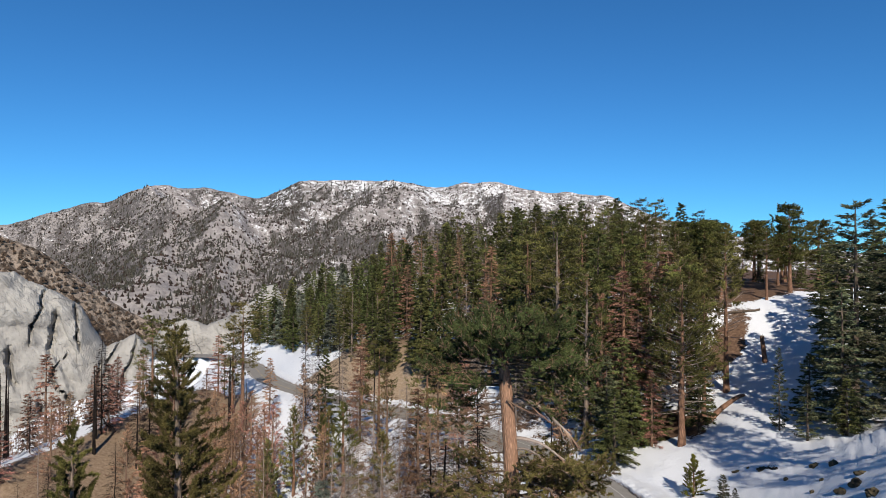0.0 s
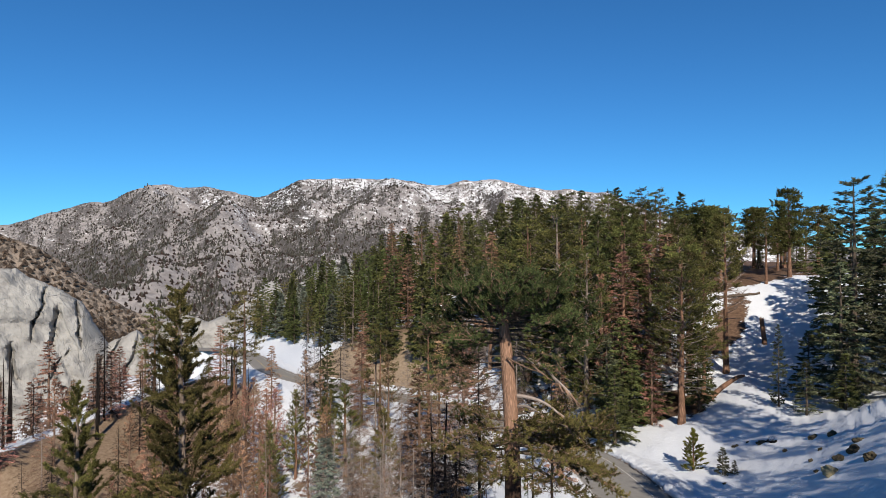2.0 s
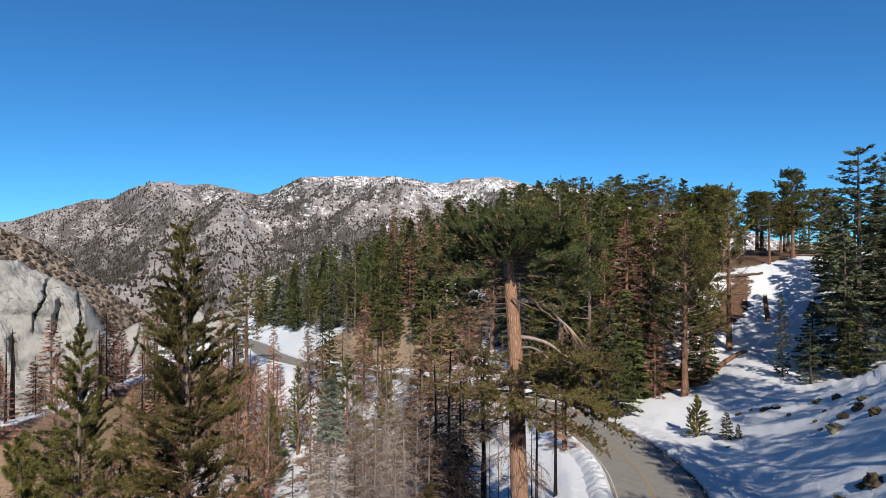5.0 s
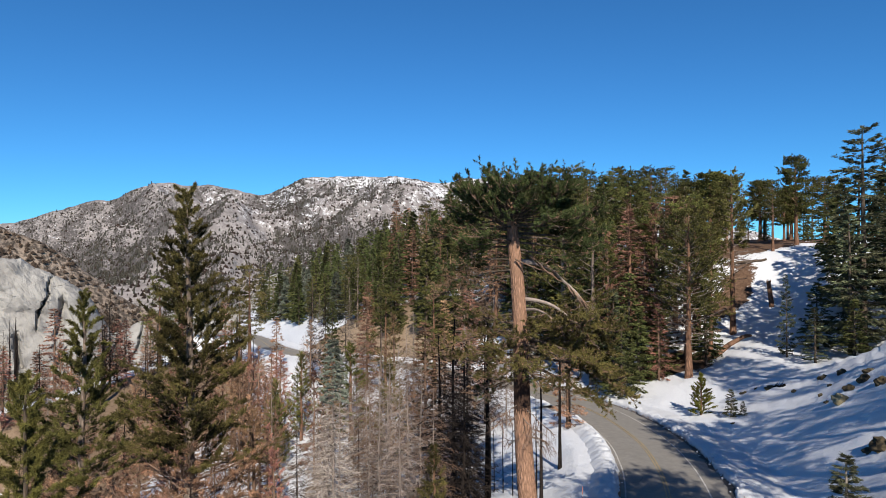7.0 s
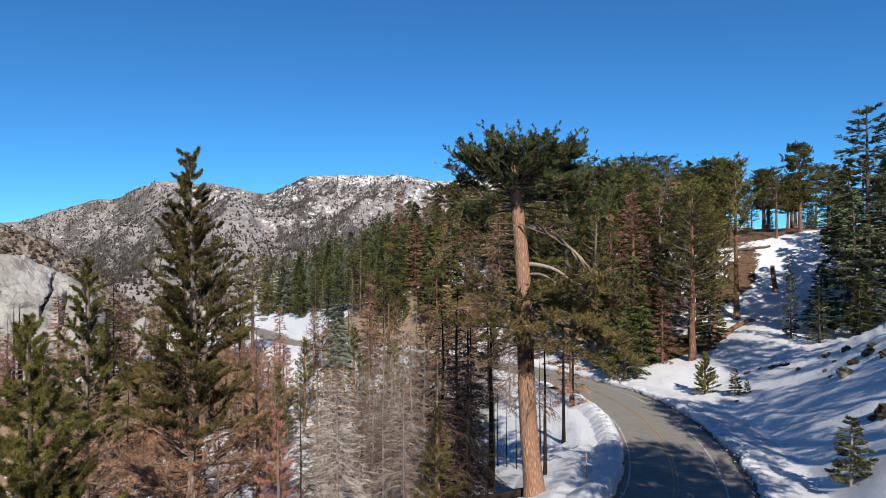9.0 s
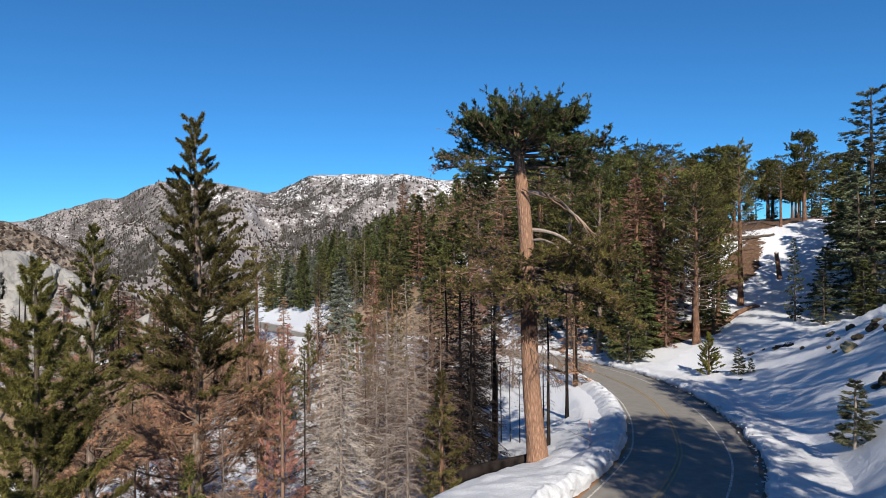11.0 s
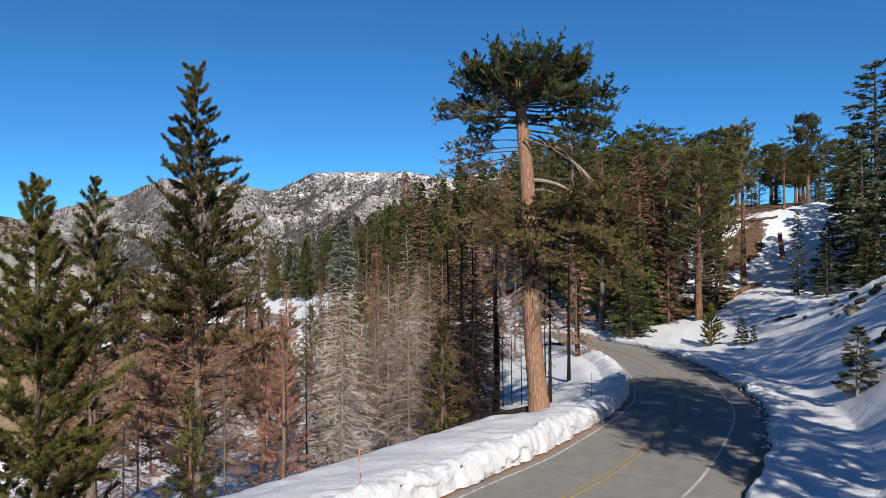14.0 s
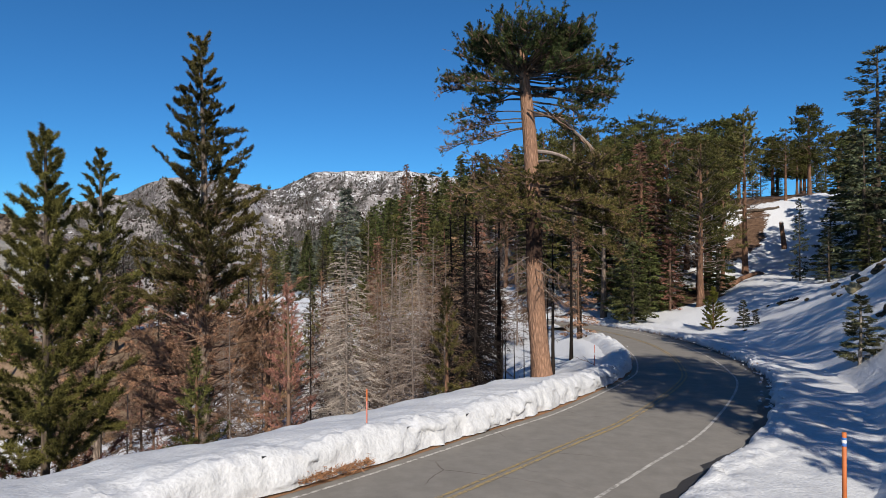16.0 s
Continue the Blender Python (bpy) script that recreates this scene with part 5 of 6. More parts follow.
kind("fir_tier", 26, "fir", "tall grey-green fir with open level tiers of branches", 0.40, 0.10, 5.4, 128, "fir", (M_DARKBARK, M_GREYWOOD, M_GREYFIR), 36, leaf_size=(0.46, 0.13, 5), twigs=17, coarse=True, tiers=22, taper=0.50)
kind("bluefir", 14, "fir", "blue-green fir on the far hillside", 0.2, 0.05, 2.8, 84, "fir", (M_DARKBARK, M_DARKBARK, M_BLUEFIR), 35, **FARFIR)
kind("pine_a", 24, "pine", "green pine with a full rounded crown", 0.42, 0.20, 5.6, 54, "pine", OLIVE, 41, rounded=True, **FARPINE)
kind("pine_b", 22, "pine", "olive-green pine with bare lower limbs", 0.40, 0.16, 5.5, 54, "pine", OLIVE, 42, dead_below=6.0, rounded=True, **FARPINE)
kind("pine_c", 26, "pine", "full dark green pine with low branches", 0.45, 0.10, 5.8, 60, "pine", PINE, 43, rounded=True, **FARPINE)
kind("pine_flat", 25, "pine", "old pine with a bare trunk and flat windswept top", 0.46, 0.40, 6.0, 48, "pine", (M_BARK2, M_GREYWOOD, M_PINE), 44, flat_top=1.0, rounded=True, cushion=26, pad=(0.8, 0.30), leaf_size=(0.32, 0.11, 10), twigs=9, coarse=True)
kind("pine_open", 27, "pine", "tall pine with an orange trunk and a high thin crown", 0.50, 0.34, 4.6, 80, "pine", (M_BARK2, M_GREYWOOD, M_OLIVE), 45, dead_below=15.0, rounded=True, leaf_size=(0.42, 0.13, 9), twigs=15, coarse=True, cushion=12)
kind("pine_ridge", 16, "pine", "green pine with a dense rounded crown on the ridge", 0.36, 0.34, 3.9, 60, "pine", (M_BARK2, M_BROWNWOOD, M_PINE), 46, rounded=True, leaf_size=(0.31, 0.12, 10), twigs=8, coarse=True, cushion=40, pad=(0.8, 0.36))
kind("pine_tall", 20, "pine", "tall pine with a broad high crown beside the road", 0.40, 0.42, 5.4, 80, "pine", OLIVE, 47, **dict(FARPINE, rounded=True))
kind("pine_front", 22, "pine", "orange-barked pine with grey drooping dead limbs below its crown", 0.42, 0.20, 5.0, 100, "pine", (M_BARK2, M_GREYWOOD, M_OLIVE), 48, dead_below=8.0, rounded=True, leaf_size=(0.34, 0.09, 10), twigs=11, coarse=True, twig_r=0.016, separate=True, dry=0.12, cushion=14)
kind("grey_a", 14, "dead_tree", "bare grey dead conifer with drooping twigs", 0.075, 0.04, 3.1, 165, "bare", GREY, 51, droop=0.06, **BARE)
kind("grey_b", 13, "dead_tree", "bare grey-brown dead conifer", 0.075, 0.04, 2.9, 165, "bare", (M_GREYWOOD, M_BROWNWOOD, M_RUST), 52, droop=0.10, **BARE)
kind("grey_c", 16, "dead_tree", "tall bare grey dead tree with a pale trunk", 0.075, 0.06, 2.9, 165, "bare", (M_GREYWOOD, M_GREYWOOD, M_RUST), 53, droop=0.04, **BARE)
kind("rust_a", 14, "dead_pine", "dead pine with rust-brown needles", 0.15, 0.05, 2.7, 80, "pine", RUST, 54, leaf_size=(0.30, 0.075, 6), twigs=8, coarse=True)
kind("rust_b", 12, "dead_fir", "dead fir with thin rust-brown needles", 0.14, 0.04, 2.3, 84, "fir", RUST, 55, leaf_size=(0.34, 0.085, 3), twigs=9, coarse=True, sparse=0.1)
kind("rust_near", 13, "dead_pine", "dead pine with rust-brown needles and grey twigs", 0.15, 0.05, 2.6, 88, "pine", RUST, 61, leaf_size=(0.22, 0.032, 15), twigs=11, coarse=True)
kind("rust_tall", 24, "dead_fir", "tall dying fir with thin brown needles and bare twigs", 0.34, 0.30, 3.2, 110, "fir", (M_BARK2, M_BROWNWOOD, M_RUST), 63, leaf_size=(0.40, 0.12, 3), twigs=10, coarse=True, droop=0.06)
kind("burnt_a", 15, "burnt_tree", "black burnt tree with drooping twigs", 0.075, 0.06, 2.8, 165, "bare", BURNT, 56, droop=0.05, **BARE)
kind("burnt_dense", 15, "burnt_tree", "black burnt tree dense with drooping twigs", 0.09, 0.05, 2.6, 210, "bare", BURNT, 66, twigs=15, coarse=True, twig_r=0.024, dead_r=0.032, droop=0.10)
kind("burnt_b", 17, "burnt_snag", "black burnt snag with a few stubs of branches", 0.24, 0.25, 1.3, 40, "bare", BURNT, 57, twigs=5, coarse=True, twig_r=0.012)
kind("sapling", 7, "sapling", "thin bare burnt sapling", 0.045, 0.15, 0.9, 26, "bare", BURNT, 58, top_r=0.012, twigs=5, coarse=True, twig_r=0.009, dead_r=0.016)
kind("young", 9, "pine", "young yellow-green pine among dead trees", 0.13, 0.05, 1.9, 62, "pine", OLIVE, 59, leaf_size=(0.32, 0.05, 14), twigs=8, coarse=True)
kind("shrub", 3.6, "young_fir", "small grey-green fir standing in the snow", 0.06, 0.03, 1.1, 60, "fir", (M_PALEWOOD, M_GREYWOOD, M_GREYFIR), 60, leaf_size=(0.20, 0.055, 6), twigs=9, coarse=True, sparse=0.15, droop=-0.12)
kind("bush", 4.4, "young_pine", "small yellow-green pine standing in the snow", 0.08, 0.02, 1.25, 70, "pine", (M_BARK2, M_BROWNWOOD, M_YOUNG), 62, leaf_size=(0.20, 0.045, 18), twigs=8, coarse=True, brush=0.14, upturn=0.12)

# the far hillside above the road
CLEAR = [(14, 188, 2.5), (1.3, 169.7, 3.5), (5.0, 154.6, 4.0), (-20, 160.5, 2.2), (-9.7, 152.5, 2.2), (-39, 181, 3.0), (13.3, 103, 4.0)]   # where the slope shows between the trees
rng = np.random.default_rng(5)
firs = ["fir_a", "fir_b", "fir_c", "fir_b", "fir_a", "pine_c", "bluefir"]
spots = []


def free(x, y, gap):
    if all((x - a) ** 2 + (y - b) ** 2 > gap * gap for a, b in spots):
        spots.append((x, y))
        return True
    return False


for _ in range(4500):
    x, y = rng.uniform(-75, 62), rng.uniform(98, 262)
    i, d = road_frame([x], [y])
    i, d = int(i[0]), float(d[0])
    edge = 9.0 if ROAD[i, 1] < 140 else 11.0
    if d < edge or d > 78 or x > 66 - 0.1 * y or (x > 40 and y < 128):
        continue
    if 158 < ROAD[i, 1] < 172 and d < 14 and rng.uniform() < 0.93:
        continue
    if abs(x / y) > 0.62 or len(spots) > 185:
        continue
    if any(0 < (y - v) * 0.3 + 4 and abs(x - u - (y - v) * u / v) < w and -24 < y - v < 5 for u, v, w in CLEAR):
        continue
    if free(x, y, 4.2 if d < 36 else 7.0):
        k = firs[rng.integers(len(firs) if x < -28 else 6)] if x < -12 else ["fir_b", "rust_b", "pine_b", "grey_b", "fir_a", "grey_c", "fir_b"][rng.integers(7)] if x < 12 else ["pine_c", "fir_a", "fir_near", "pine_b", "fir_b", "fir_a"][rng.integers(6)]
        h = rng.uniform(13, 19) if x < -12 else rng.uniform(16, 22)
        grow(k, x, y, h if x < 8 else max(8.0, min(h, 6.5 + 0.186 * y - ground_z(x, y))))

# the stand beyond the near bend
for k, x, y, top, w in (
        ('fir_open', 47.2, 68.5, 18, 1.1), ('fir_open', 52.5, 69, 25, 0.8), ('fir_c', 45.0, 72.5, 11.5, 1.2), ('fir_open', 46.2, 75, 21.5, 1.0),
        ('fir_open', 41.8, 74.5, 10.5, 1.25), ('fir_tier', 54, 75.5, 33.5, 1.0), ('fir_tier', 49.2, 77.4, 31.8, 1.0),
        ('fir_open', 41.0, 79, 14, 0.6), ('fir_open', 57.5, 79, 27, 0.9), ('fir_c', 45.8, 81, 13, 1.2), ('fir_c', 21.7, 81.5, 8.5, 1.2),
        ('fir_near', 58, 84, 33, 1.0), ('pine_front', 31.2, 84.5, 22, 1.05), ('fir_c', 25.5, 87, 9, 1.1), ('fir_a', 34.5, 87, 13, 1.0),
        ('fir_a', 24.5, 88, 14, 1.2), ('pine_c', 20, 90, 23, 0.9)):
    grow(k, x, y, top=top, wide=w)
for k, x, y, top, w in (('fir_c', 29.0, 89.0, 9.5, 1.25), ('pine_b', 36.8, 91, 20, 0.9), ('fir_c', 37.5, 94, 10.5, 1.2), ('rust_b', 28.0, 86.5, 10, 1.1), ('fir_open', 21.5, 84.5, 12, 1.0)):
    grow(k, x, y, top=top, wide=w)
for k, x, y, top, w in (
        ('fir_a', 60.5, 90, 28, 1.1), ('fir_a', 55, 90, 27, 1.0), ('rust_tall', 25.8, 91.5, 23, 1.25), ('pine_b', 34, 92, 24, 1.1),
        ('rust_a', 23.0, 93, 20, 1.0), ('rust_a', 31, 96, 24, 1.5), ('pine_c', 17.5, 97, 29, 1.0), ('pine_b', 37, 97, 25, 1.0),
        ('fir_a', 61.5, 97, 29, 1.15), ('pine_a', 28, 99, 27, 1.1), ('rust_a', 22, 100, 22, 1.3), ('pine_open', 44.2, 100.5, 29, 0.9),
        ('fir_near', 25, 104, 29, 1.0), ('grey_c', 12, 104, 16, 1.2), ('rust_b', 36.5, 104, 26, 1.4), ('pine_c', 39, 106, 28, 1.0),
        ('fir_a', 63.8, 106, 28, 1.15), ('pine_a', 20.0, 110, 27, 1.0)):
    grow(k, x, y, top=top, wide=w)
for k, x, y, top, w in (
        ('pine_a', 31, 111, 30, 1.1), ('pine_a', 15, 112, 28, 1.1), ('fir_c', 66.5, 113, 27, 1.2), ('pine_b', 25, 115, 30, 1.1),
        ('pine_ridge', 48, 118, 31, 1.2), ('pine_a', 38, 120, 32, 1.0), ('rust_tall', 9, 121, 27, 1.0), ('pine_flat', 61.2, 121.5, 30.4, 1.0),
        ('pine_a', 34, 122, 32, 1.0), ('pine_ridge', 67, 124, 34.9, 1.0), ('fir_near', 22, 126, 34, 1.0), ('pine_ridge', 55, 127, 31.5, 1.1),
        ('pine_flat', 43.5, 128, 33.3, 1.1), ('fir_a', 86, 128, 33, 1.0), ('fir_c', 48, 128, 25, 1.1), ('fir_c', 52, 131, 25, 1.0),
        ('pine_ridge', 70, 134, 28.5, 1.3), ('fir_c', 74, 134, 27, 1.2), ('fir_c', 60.5, 133, 24.5, 1.2), ('pine_b', 63.5, 136, 26.5, 1.0), ('fir_c', 71.5, 128, 24.0, 1.1)):
    grow(k, x, y, top=top, wide=w)
for k, x, y, top, w in (
        ('pine_b', 50, 138, 33, 1.1), ('pine_ridge', 74, 140, 30, 1.3), ('pine_flat', 57, 140, 33, 1.2), ('pine_ridge', 82, 140, 33, 1.3),
        ('fir_c', 69, 140, 25, 1.1), ('pine_a', 53, 144, 32, 1.1), ('pine_c', 38, 146, 36, 1.1), ('rust_tall', -13.4, 172, 31.5, 1.0), ('rust_tall', 4.0, 150, 30, 0.9), ('pine_ridge', 78, 146, 32, 1.35),
        ('pine_ridge', 71, 146, 33, 1.35), ('pine_ridge', 61, 146, 32, 1.35), ('pine_c', 85, 150, 34, 1.0), ('pine_c', 90, 150, 33, 1.0),
        ('pine_c', 46, 150, 35, 1.0), ('pine_ridge', 57, 150, 33, 1.35), ('pine_ridge', 65, 156, 34, 1.35), ('pine_ridge', 77, 156, 34, 1.35),
        ('pine_c', 60, 160, 31, 1.1), ('fir_b', 32, 172, 39, 1.0)):
    grow(k, x, y, top=top, wide=w)
for k, x, y, top, w in (
        ('fir_b', 16, 175, 37, 1.0), ('pine_c', 35, 178, 40, 1.1), ('pine_a', 46, 178, 40, 1.1), ('pine_c', 22, 180, 38, 1.0),
        ('pine_b', 51, 182, 39, 1.2), ('fir_b', 69, 185, 41, 1.1), ('pine_c', 57, 186, 42, 1.1), ('fir_a', 41, 188, 42, 1.0),
        ('fir_b', 28, 190, 41, 1.0), ('pine_c', 76, 190, 39, 1.1), ('fir_a', 52, 190, 43, 1.0), ('pine_a', 64, 192, 42, 1.1)):
    grow(k, x, y, top=top, wide=w)

# dead and burnt trees in the ravine
for k, x, y, h, w in (
        ('young', -12.0, 30.5, 7.0, 1.0), ('grey_a', -11.4, 33.0, 8.5, 1.0), ('rust_near', -9.6, 37.0, 10.5, 1.0),
        ('burnt_a', -8.6, 38.2, 11.5, 0.8), ('young', -0.8, 38.6, 8.0, 1.0), ('grey_c', -2.9, 40.4, 14.5, 1.0), ('grey_a', -9.5, 42.0, 12.0, 1.1),
        ('grey_b', -1.0, 42.6, 11.5, 1.1), ('rust_near', -12.6, 43.0, 13.5, 1.1), ('grey_a', -4.6, 44.0, 13.5, 1.2), ('burnt_dense', 1.0, 44.0, 13.5, 1.3),
        ('rust_near', -18.5, 45.0, 15.0, 1.0), ('rust_near', -26.0, 46.0, 13.5, 1.0), ('grey_a', -8.5, 46.5, 13.0, 1.2), ('grey_a', -2.0, 47.0, 13.5, 1.3),
        ('burnt_dense', 0.3, 47.0, 16.0, 1.3), ('burnt_b', 6.6, 47.5, 11.0, 0.8)):
    grow(k, x, y, h, wide=w)
for k, x, y, h, w in (
        ('grey_b', -6.0, 50.0, 14.0, 1.3), ('burnt_dense', -0.6, 50.5, 15.5, 1.25), ('burnt_b', 3.05, 51.6, 15.0, 1.0), ('grey_a', 0.4, 53.0, 13.5, 1.3),
        ('grey_a', -10.5, 53.0, 13.5, 1.3), ('burnt_dense', 1.6, 54.0, 14.0, 1.1), ('burnt_b', 9.3, 55.2, 13.5, 0.7), ('grey_b', -3.4, 56.0, 14.5, 1.3),
        ('grey_a', -6, 66, 15, 1.3), ('rust_b', 12.2, 67.0, 12.5, 0.8), ('burnt_b', 12.5, 67.5, 13.0, 0.75), ('grey_b', -1, 70, 15, 1.3),
        ('grey_a', -12, 72, 15, 1.3), ('grey_c', 2, 76, 15, 1.4), ('young', -7, 78, 13, 1.2), ('burnt_dense', 4.5, 80, 15, 1.0),
        ('rust_b', -3, 84, 15, 1.3), ('rust_a', -15, 84, 14, 1.2)):
    grow(k, x, y, h, wide=w)
for k, x, y, h, w in (
        ('grey_b', -9, 88, 16, 1.3), ('rust_b', 3, 90, 15, 1.2), ('young', -24, 90, 11, 1.0), ('young', -14, 94, 14, 1.3),
        ('pine_b', -2, 96, 17, 0.9), ('rust_a', -8, 97, 15, 1.2), ('rust_a', -31.5, 98, 14.5, 1.25), ('young', -18, 98, 12, 1.0),
        ('burnt_b', -68, 100, 14, 0.9), ('rust_a', -27, 104, 14, 1.3), ('pine_b', -10, 104, 17, 0.9), ('rust_a', -36, 108, 15, 1.4),
        ('burnt_b', -60, 112, 15, 1.2), ('rust_b', -14, 112, 16, 0.9), ('burnt_b', -12, 116, 17, 0.7), ('burnt_dense', -23.5, 124, 18, 0.75),
        ('fir_a', -21, 118, 16, 0.8), ('burnt_dense', -62.5, 119, 18, 1.1)):
    grow(k, x, y, h, wide=w)
for k, x, y, h, w in (
        ('burnt_dense', -55, 122, 15, 1.0), ('grey_c', -19, 124, 16, 0.8), ('burnt_dense', -27, 128, 19, 0.7), ('burnt_a', -20.5, 130, 18, 0.9), ('rust_b', -16.5, 134, 17, 1.0), ('burnt_a', -64, 128, 13, 0.9),
        ('burnt_b', -42, 128, 19, 1.5), ('pine_a', -61, 136, 19, 1.0), ('pine_b', -58, 140, 20, 1.0), ('grey_c', -28, 140, 15, 0.8),
        ('pine_flat', -46, 149, 25, 1.0), ('pine_b', -50, 154, 20, 0.9)):
    grow(k, x, y, h, wide=w)

spots.clear()
rng = np.random.default_rng(8)
made = 0
for _ in range(3000):
    x, y = rng.uniform(-58, 8), rng.uniform(44, 138)
    i, d = road_frame([x], [y])
    if d[0] > -8.5 or abs(x / y) > 0.66 or (x > -3 and y < 60) or (-66 < x < -50 and 100 < y < 160):
        continue
    if free(x, y, 3.4 if x > -16 else 4.2):
        r = rng.uniform()
        if x > -16:
            k = "grey_a" if r < 0.24 else "grey_b" if r < 0.50 else "grey_c" if r < 0.64 else "burnt_a" if r < 0.84 else "rust_b" if r < 0.91 else "young"
        else:
            k = "rust_a" if r < 0.30 else "rust_b" if r < 0.46 else "burnt_a" if r < 0.58 else "grey_b" if r < 0.84 else "young" if r < 0.93 else "burnt_b"
        grow(k, x, y, rng.uniform(9.5, 14.5))
        made += 1
    if made > 74:
        break
spots.clear()
for _ in range(500):
    x, y = rng.uniform(-92, -46), rng.uniform(84, 168)
    if free(x, y, 2.9) and len(spots) < 65 and abs(x / y) < 0.85:
        grow(["rust_a", "rust_b", "burnt_dense", "rust_a", "burnt_a", "burnt_b"][rng.integers(6)], x, y, rng.uniform(9, 16), wide=1.2)
for _ in range(600):
    x, y = rng.uniform(-82, -61), rng.uniform(92, 168)
    if free(x, y, 2.3) and len(spots) < 110:
        grow(["rust_a", "rust_b", "rust_a", "burnt_a", "rust_a"][rng.integers(5)], x, y, rng.uniform(9, 14), wide=1.35)
for x, y, h in ((-34, 112, 13), (-38, 118, 12), (-33, 104, 14), (-36.5, 124, 12), (-30, 110, 12), (-40, 110, 11), (-28, 99, 12), (-44, 122, 11)):
    grow("rust_a", x, y, h, wide=1.5)
for _ in range(400):
    x, y = rng.uniform(1.5, 10), rng.uniform(56, 84)
    if road_frame([x], [y])[1][0] < -7 and free(x, y, 1.9) and len(spots) < 146:
        grow("sapling", x, y, rng.uniform(4, 8.5))

for k in range(9):
    x, y = 2.6 + 4.2 * ((k * 0.618) % 1), 47.5 + 12.0 * ((k * 0.382 + 0.1) % 1)
    grow("sapling", x, y, 4.2 + 4.2 * ((k * 0.37) % 1))

# the blue fir whose lower half is dead
place_tree(make_tree("half_dead_fir", "blue-green fir top above bare bleached dead lower branches", 17.0, 0.10, 0.04, 3.2, 300, "fir", (M_GREYWOOD, M_PALEWOOD, M_PALEFIR), 71, dead_below=13.3, droop=0.20, leaf_size=(0.22, 0.06, 4), twigs=17, twig_r=0.018, dead_r=0.026, top_r=0.015, taper=0.95, separate=True), -6.85, 39.7, -5.6)

# trees beside the viewer, known from the shade on road and slope
for k, x, y, h, w in (("pine_tall", 16.2, 8.2, 17.5, 1.0), ("pine_tall", 20.5, 15.5, 16, 1.0), ("pine_tall", 27, 24, 14.5, 1.15), ("pine_tall", 40, 47.5, 18, 1.0), ("pine_tall", 27.4, 33.0, 17.5, 0.85), ("pine_tall", 31.5, 30.0, 14.5, 0.85), ("fir_near", 37, 13, 22, 1.0), ("fir_c", 14.5, 3.5, 9, 1.0), ("fir_c", 19, 6.5, 15, 1.2), ("pine_a", 41, 26, 21, 1.0), ("pine_tall", 19.0, 7.0, 18, 1.0), ("pine_tall", 14.2, 6.6, 16.0, 1.0), ("pine_c", 63, 66, 24, 1.0)):
    grow(k, x, y, h, wide=w)

# young firs and shrubs on the snowy slope
grow("bush", 27.0, 70.0, 4.4, wide=1.1, label="small yellow-green pine standing in the snow")
for x, y, h, w in ((28.9, 67.1, 2.7, 1.0), (22.4, 38.1, 3.7, 1.15), (29.6, 66.0, 1.4, 1.0)):
    grow("shrub", x, y, h, wide=w)


# ---- stump, rocks, logs ----
def build_stump(x, y, h, r):
    rng = np.random.default_rng(3)
    root = thing("stump", "tall broken brown tree stump standing in the snow", "stump", x, y, ground_z(x, y))
    s = Soup()
    t = np.linspace(0, 1, 12)
    line = np.stack([-0.5 * t, 0 * t, h * t - 0.4 * (t == 0)], 1)
    s.tube(line, r * (1.3 - 0.35 * t ** 0.5), 14, False)
    a = np.arange(14) * 2 * math.pi / 14
    p = line[-1] + np.stack([np.cos(a) * r * 0.8, np.sin(a) * r * 0.8, 0 * a], 1)
    s.spikes(p, p + np.stack([0 * a, 0 * a, rng.uniform(0.1, 0.7, 14)], 1), r * 0.3)
    part("trunk", s, M_BARK2, root, "", True)


build_stump(52.6, 105.2, 3.9, 0.34)


def rock_mesh(seed, squash):
    bm = bmesh.new()
    bmesh.ops.create_icosphere(bm, subdivisions=3, radius=1.0)
    for v in bm.verts:
        n = noise.fractal(v.co * 1.3 + Vector((seed, 0, 0)), 0.8, 2.0, 4)
        q = noise.cell(v.co * 1.7 + Vector((0, seed, 0)))
        v.co *= 1 + 0.42 * n + 0.24 * q
        v.co.z *= squash
    me = bpy.data.meshes.new("rock")
    bm.to_mesh(me)
    bm.free()
    me.materials.append(M_ROCK)
    return me


rocks = [rock_mesh(k * 3.7, 0.72) for k in range(4)]
rng = np.random.default_rng(12)
for x, y, size in ((37.4, 65.5, 0.46), (37.9, 63.3, 0.48), (34.8, 55.1, 0.62), (36.0, 56.2, 0.40), (34.0, 51.9, 0.55), (33.9, 55.8, 0.42), (34.8, 70.8, 0.42), (34.5, 65.6, 0.26), (33.1, 73.1, 0.32),
                   (34.2, 72.7, 0.22), (32.3, 56.4, 0.22), (28.2, 43.5, 0.75), (27.8, 44.2, 0.35), (33.7, 59.6, 0.24), (28.0, 64.6, 0.2), (35.4, 61.0, 0.25), (29.0, 42.0, 0.6)):
    ob = new("rock", rocks[rng.integers(4)])
    ob.location = (x, y, ground_z(x, y) - size * 0.22)
    ob.rotation_euler = (0, 0, rng.uniform(0, 6.28))
    ob.scale = (size * rng.uniform(0.9, 1.4), size, size)
    tagged(ob, "dark mossy rock showing through the snow", "rock", "rocks on the slope")


boulder = new("boulder", rock_mesh(21.0, 0.85))
boulder.data.materials[0] = M_TANROCK
boulder.location = (32.2, 54.2, ground_z(32.2, 54.2) + 0.05)
boulder.scale = (0.66, 0.56, 0.6)
tagged(boulder, "tan lichen-covered boulder showing through the snow", "rock")


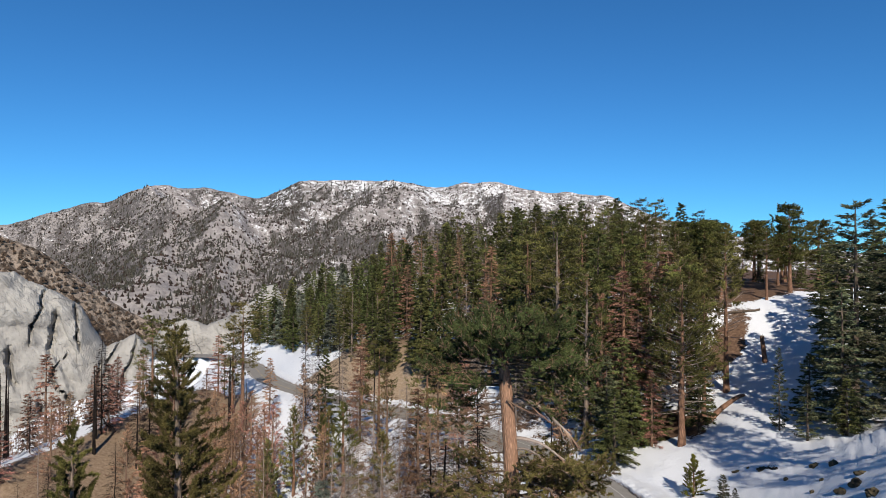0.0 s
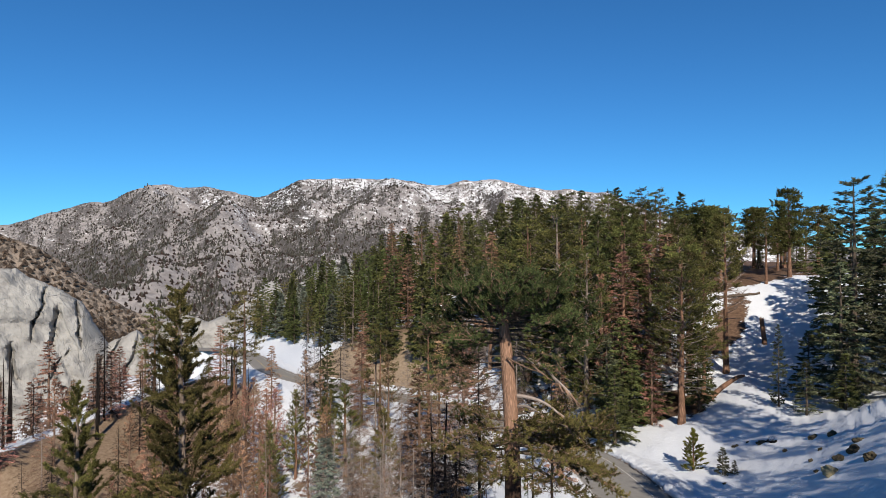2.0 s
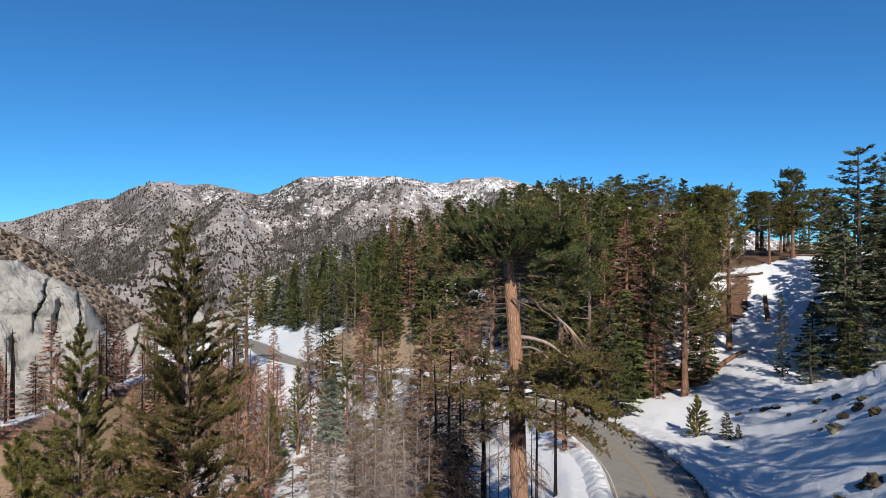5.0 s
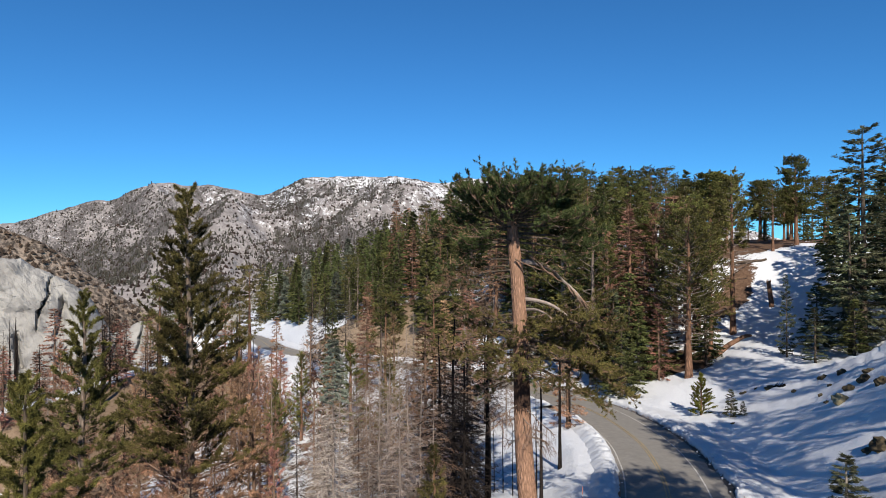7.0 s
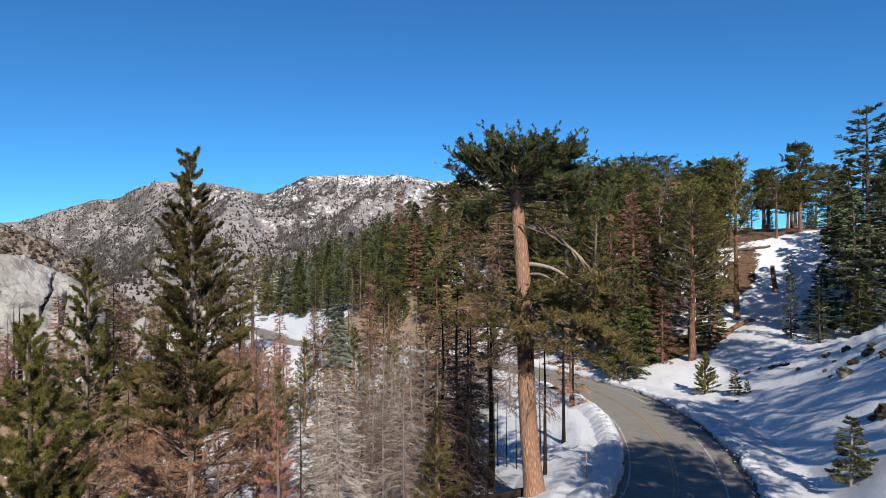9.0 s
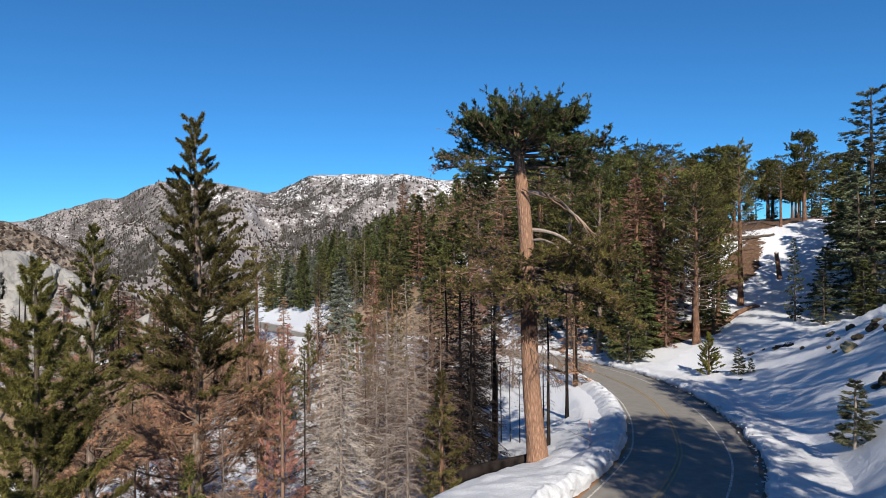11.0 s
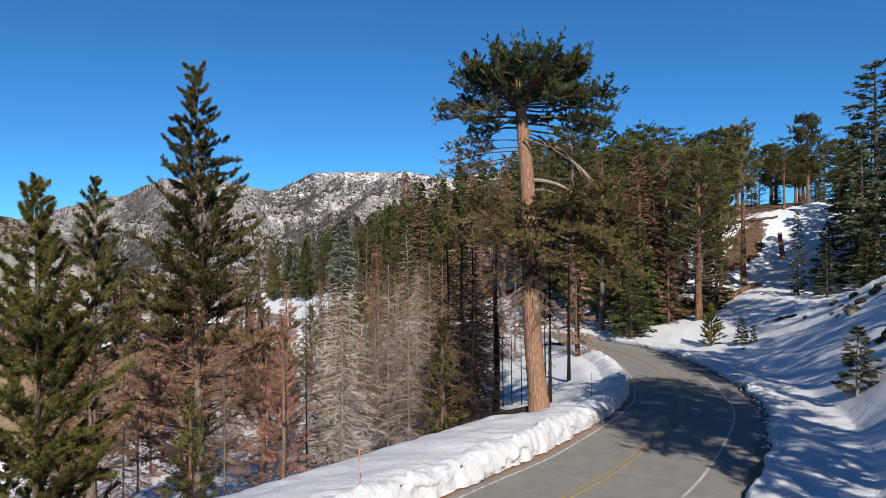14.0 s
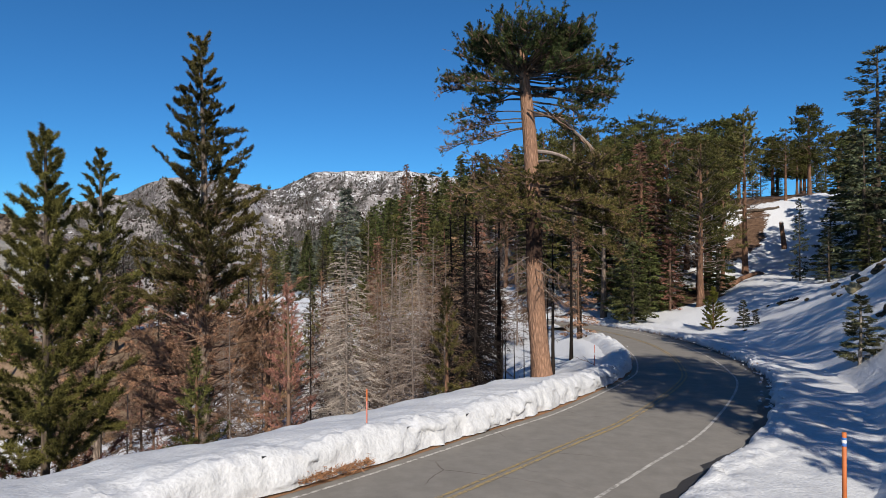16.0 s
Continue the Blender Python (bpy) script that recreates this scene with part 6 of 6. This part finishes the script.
def build_log(x0, y0, x1, y1, r, label, mat, ends=None):
    root = thing("fallen_log", label, "log", x0, y0, ground_z(x0, y0))
    t = np.linspace(0, 1, 9)
    xs, ys = x0 + (x1 - x0) * t, y0 + (y1 - y0) * t
    zs = (terrain(xs, ys) + r * 0.6 if ends is None else ends[0] + (ends[1] - ends[0]) * t) - ground_z(x0, y0)
    s = Soup()
    s.tube(np.stack([xs - x0, ys - y0, zs], 1), r * (1 - 0.45 * t), 9)
    a = np.stack([xs - x0, ys - y0, zs], 1)[2:7]
    s.spikes(a, a + np.array([[0.2, -0.3, 0.7]]), 0.04)
    part("trunk", s, mat, root, "", True)


build_log(36.5, 88.5, 45.5, 97.5, 0.42, "fallen brown log half buried in snow", M_BARK2)
build_log(51.0, 119.5, 58.0, 117.5, 0.35, "fallen dark log on the bare ridge", M_DARKBARK)
build_log(35.5, 69.2, 35.0, 71.0, 0.13, "short dark log on the snow", M_BURNT)
build_log(0.2, 41.9, 4.6, 41.9, 0.46, "burnt black log at the edge of the snow bank", M_BURNT, (-1.55, -0.45))

# ---- stakes along the road ----
M_ORANGE = plain_mat("orange_stake", (0.52, 0.15, 0.045), 0.55)
M_PINK = plain_mat("faded_red_stake", (0.58, 0.22, 0.17), 0.6)
M_BAND_B, M_BAND_W = plain_mat("blue_tape", (0.06, 0.16, 0.45), 0.4), plain_mat("white_tape", (0.75, 0.75, 0.75), 0.4)


def build_stake(x, y, z, h, r, mat, label, bands, lean=0.0):
    root = thing("snow_stake", label, "stake", x, y, z, "stakes along the road")
    pole = Soup()
    line = np.stack([lean * np.array([0, 0.5, 1.0]), np.zeros(3), np.array([-0.5, h * 0.5, h])], 1)
    pole.tube(line, [r, r, r], 12)
    post = part("pole", pole, mat, root, "", True)
    for z0, z1, m in bands:
        band = Soup()
        band.tube([(lean * z0 / h, 0, z0), (lean * z1 / h, 0, z1)], [r * 1.08, r * 1.08], 12)
        part("band", band, m, post, "reflective tape", True)


build_stake(-2.98, 21.2, 2.1, 1.32, 0.024, M_PINK, "thin faded orange snow stake in the snow bank", [(0.95, 1.3, M_ORANGE)])
build_stake(8.56, 42.76, -0.1, 1.75, 0.028, M_PINK, "thin faded red snow stake in the snow bank", [(1.1, 1.25, M_BAND_W)])
build_stake(5.99, 12.4, 2.6, 2.02, 0.034, M_ORANGE, "orange marker post with blue and white bands", [(1.90, 1.94, M_BAND_B), (1.85, 1.90, M_BAND_W), (1.80, 1.85, M_BAND_B)])


def build_twig(x, y, z, az, length, rise):
    root = thing("fallen_twig", "thin brown twig stuck in the snow", "twig", x, y, z)
    s = Soup()
    r = np.random.default_rng(6)
    s.tube(branch_path(np.zeros(3), math.radians(az), length, rise, -0.12, 7, r, 0.05), np.linspace(0.022, 0.008, 7), 6)
    s.tube(branch_path(np.array([-0.35, 0.0, 0.22]), math.radians(az + 35), length * 0.4, rise + 0.2, -0.1, 5, r, 0.05), np.linspace(0.012, 0.005, 5), 5)
    part("stem", s, M_BROWNWOOD, root, "", True)


build_twig(8.5, 42.6, 0.42, 285, 1.5, 0.45)


def build_litter(y_from, y_to, n, seed):
    """Red-brown needles and dirt swept against the foot of the ploughed snow."""
    r = np.random.default_rng(seed)
    i = r.integers(road_index(y_from), road_index(y_to), n)
    off = -HALF_L - 0.05 + r.normal(0, 0.09, n)
    p = np.concatenate([ROAD[i, :2] + ROAD_N[i] * off[:, None] + r.normal(0, 0.12, (n, 2)), (ROAD[i, 2] - 0.04)[:, None]], 1)
    p[:, 2] += 0.10 + np.abs(r.normal(0, 0.06, n))
    s = Soup()
    s.blades(p, r.normal(0, 1, (n, 3)) * np.array([1, 1, 0.5]), r.uniform(0.08, 0.20, n), r.uniform(0.015, 0.05, n), r)
    tagged(new("needle_litter", s.mesh("needle_litter", M_DIRT)), "red-brown pine needles heaped at the foot of the snow bank", "litter", "", "stuff")


build_litter(16.6, 18.5, 1300, 9)
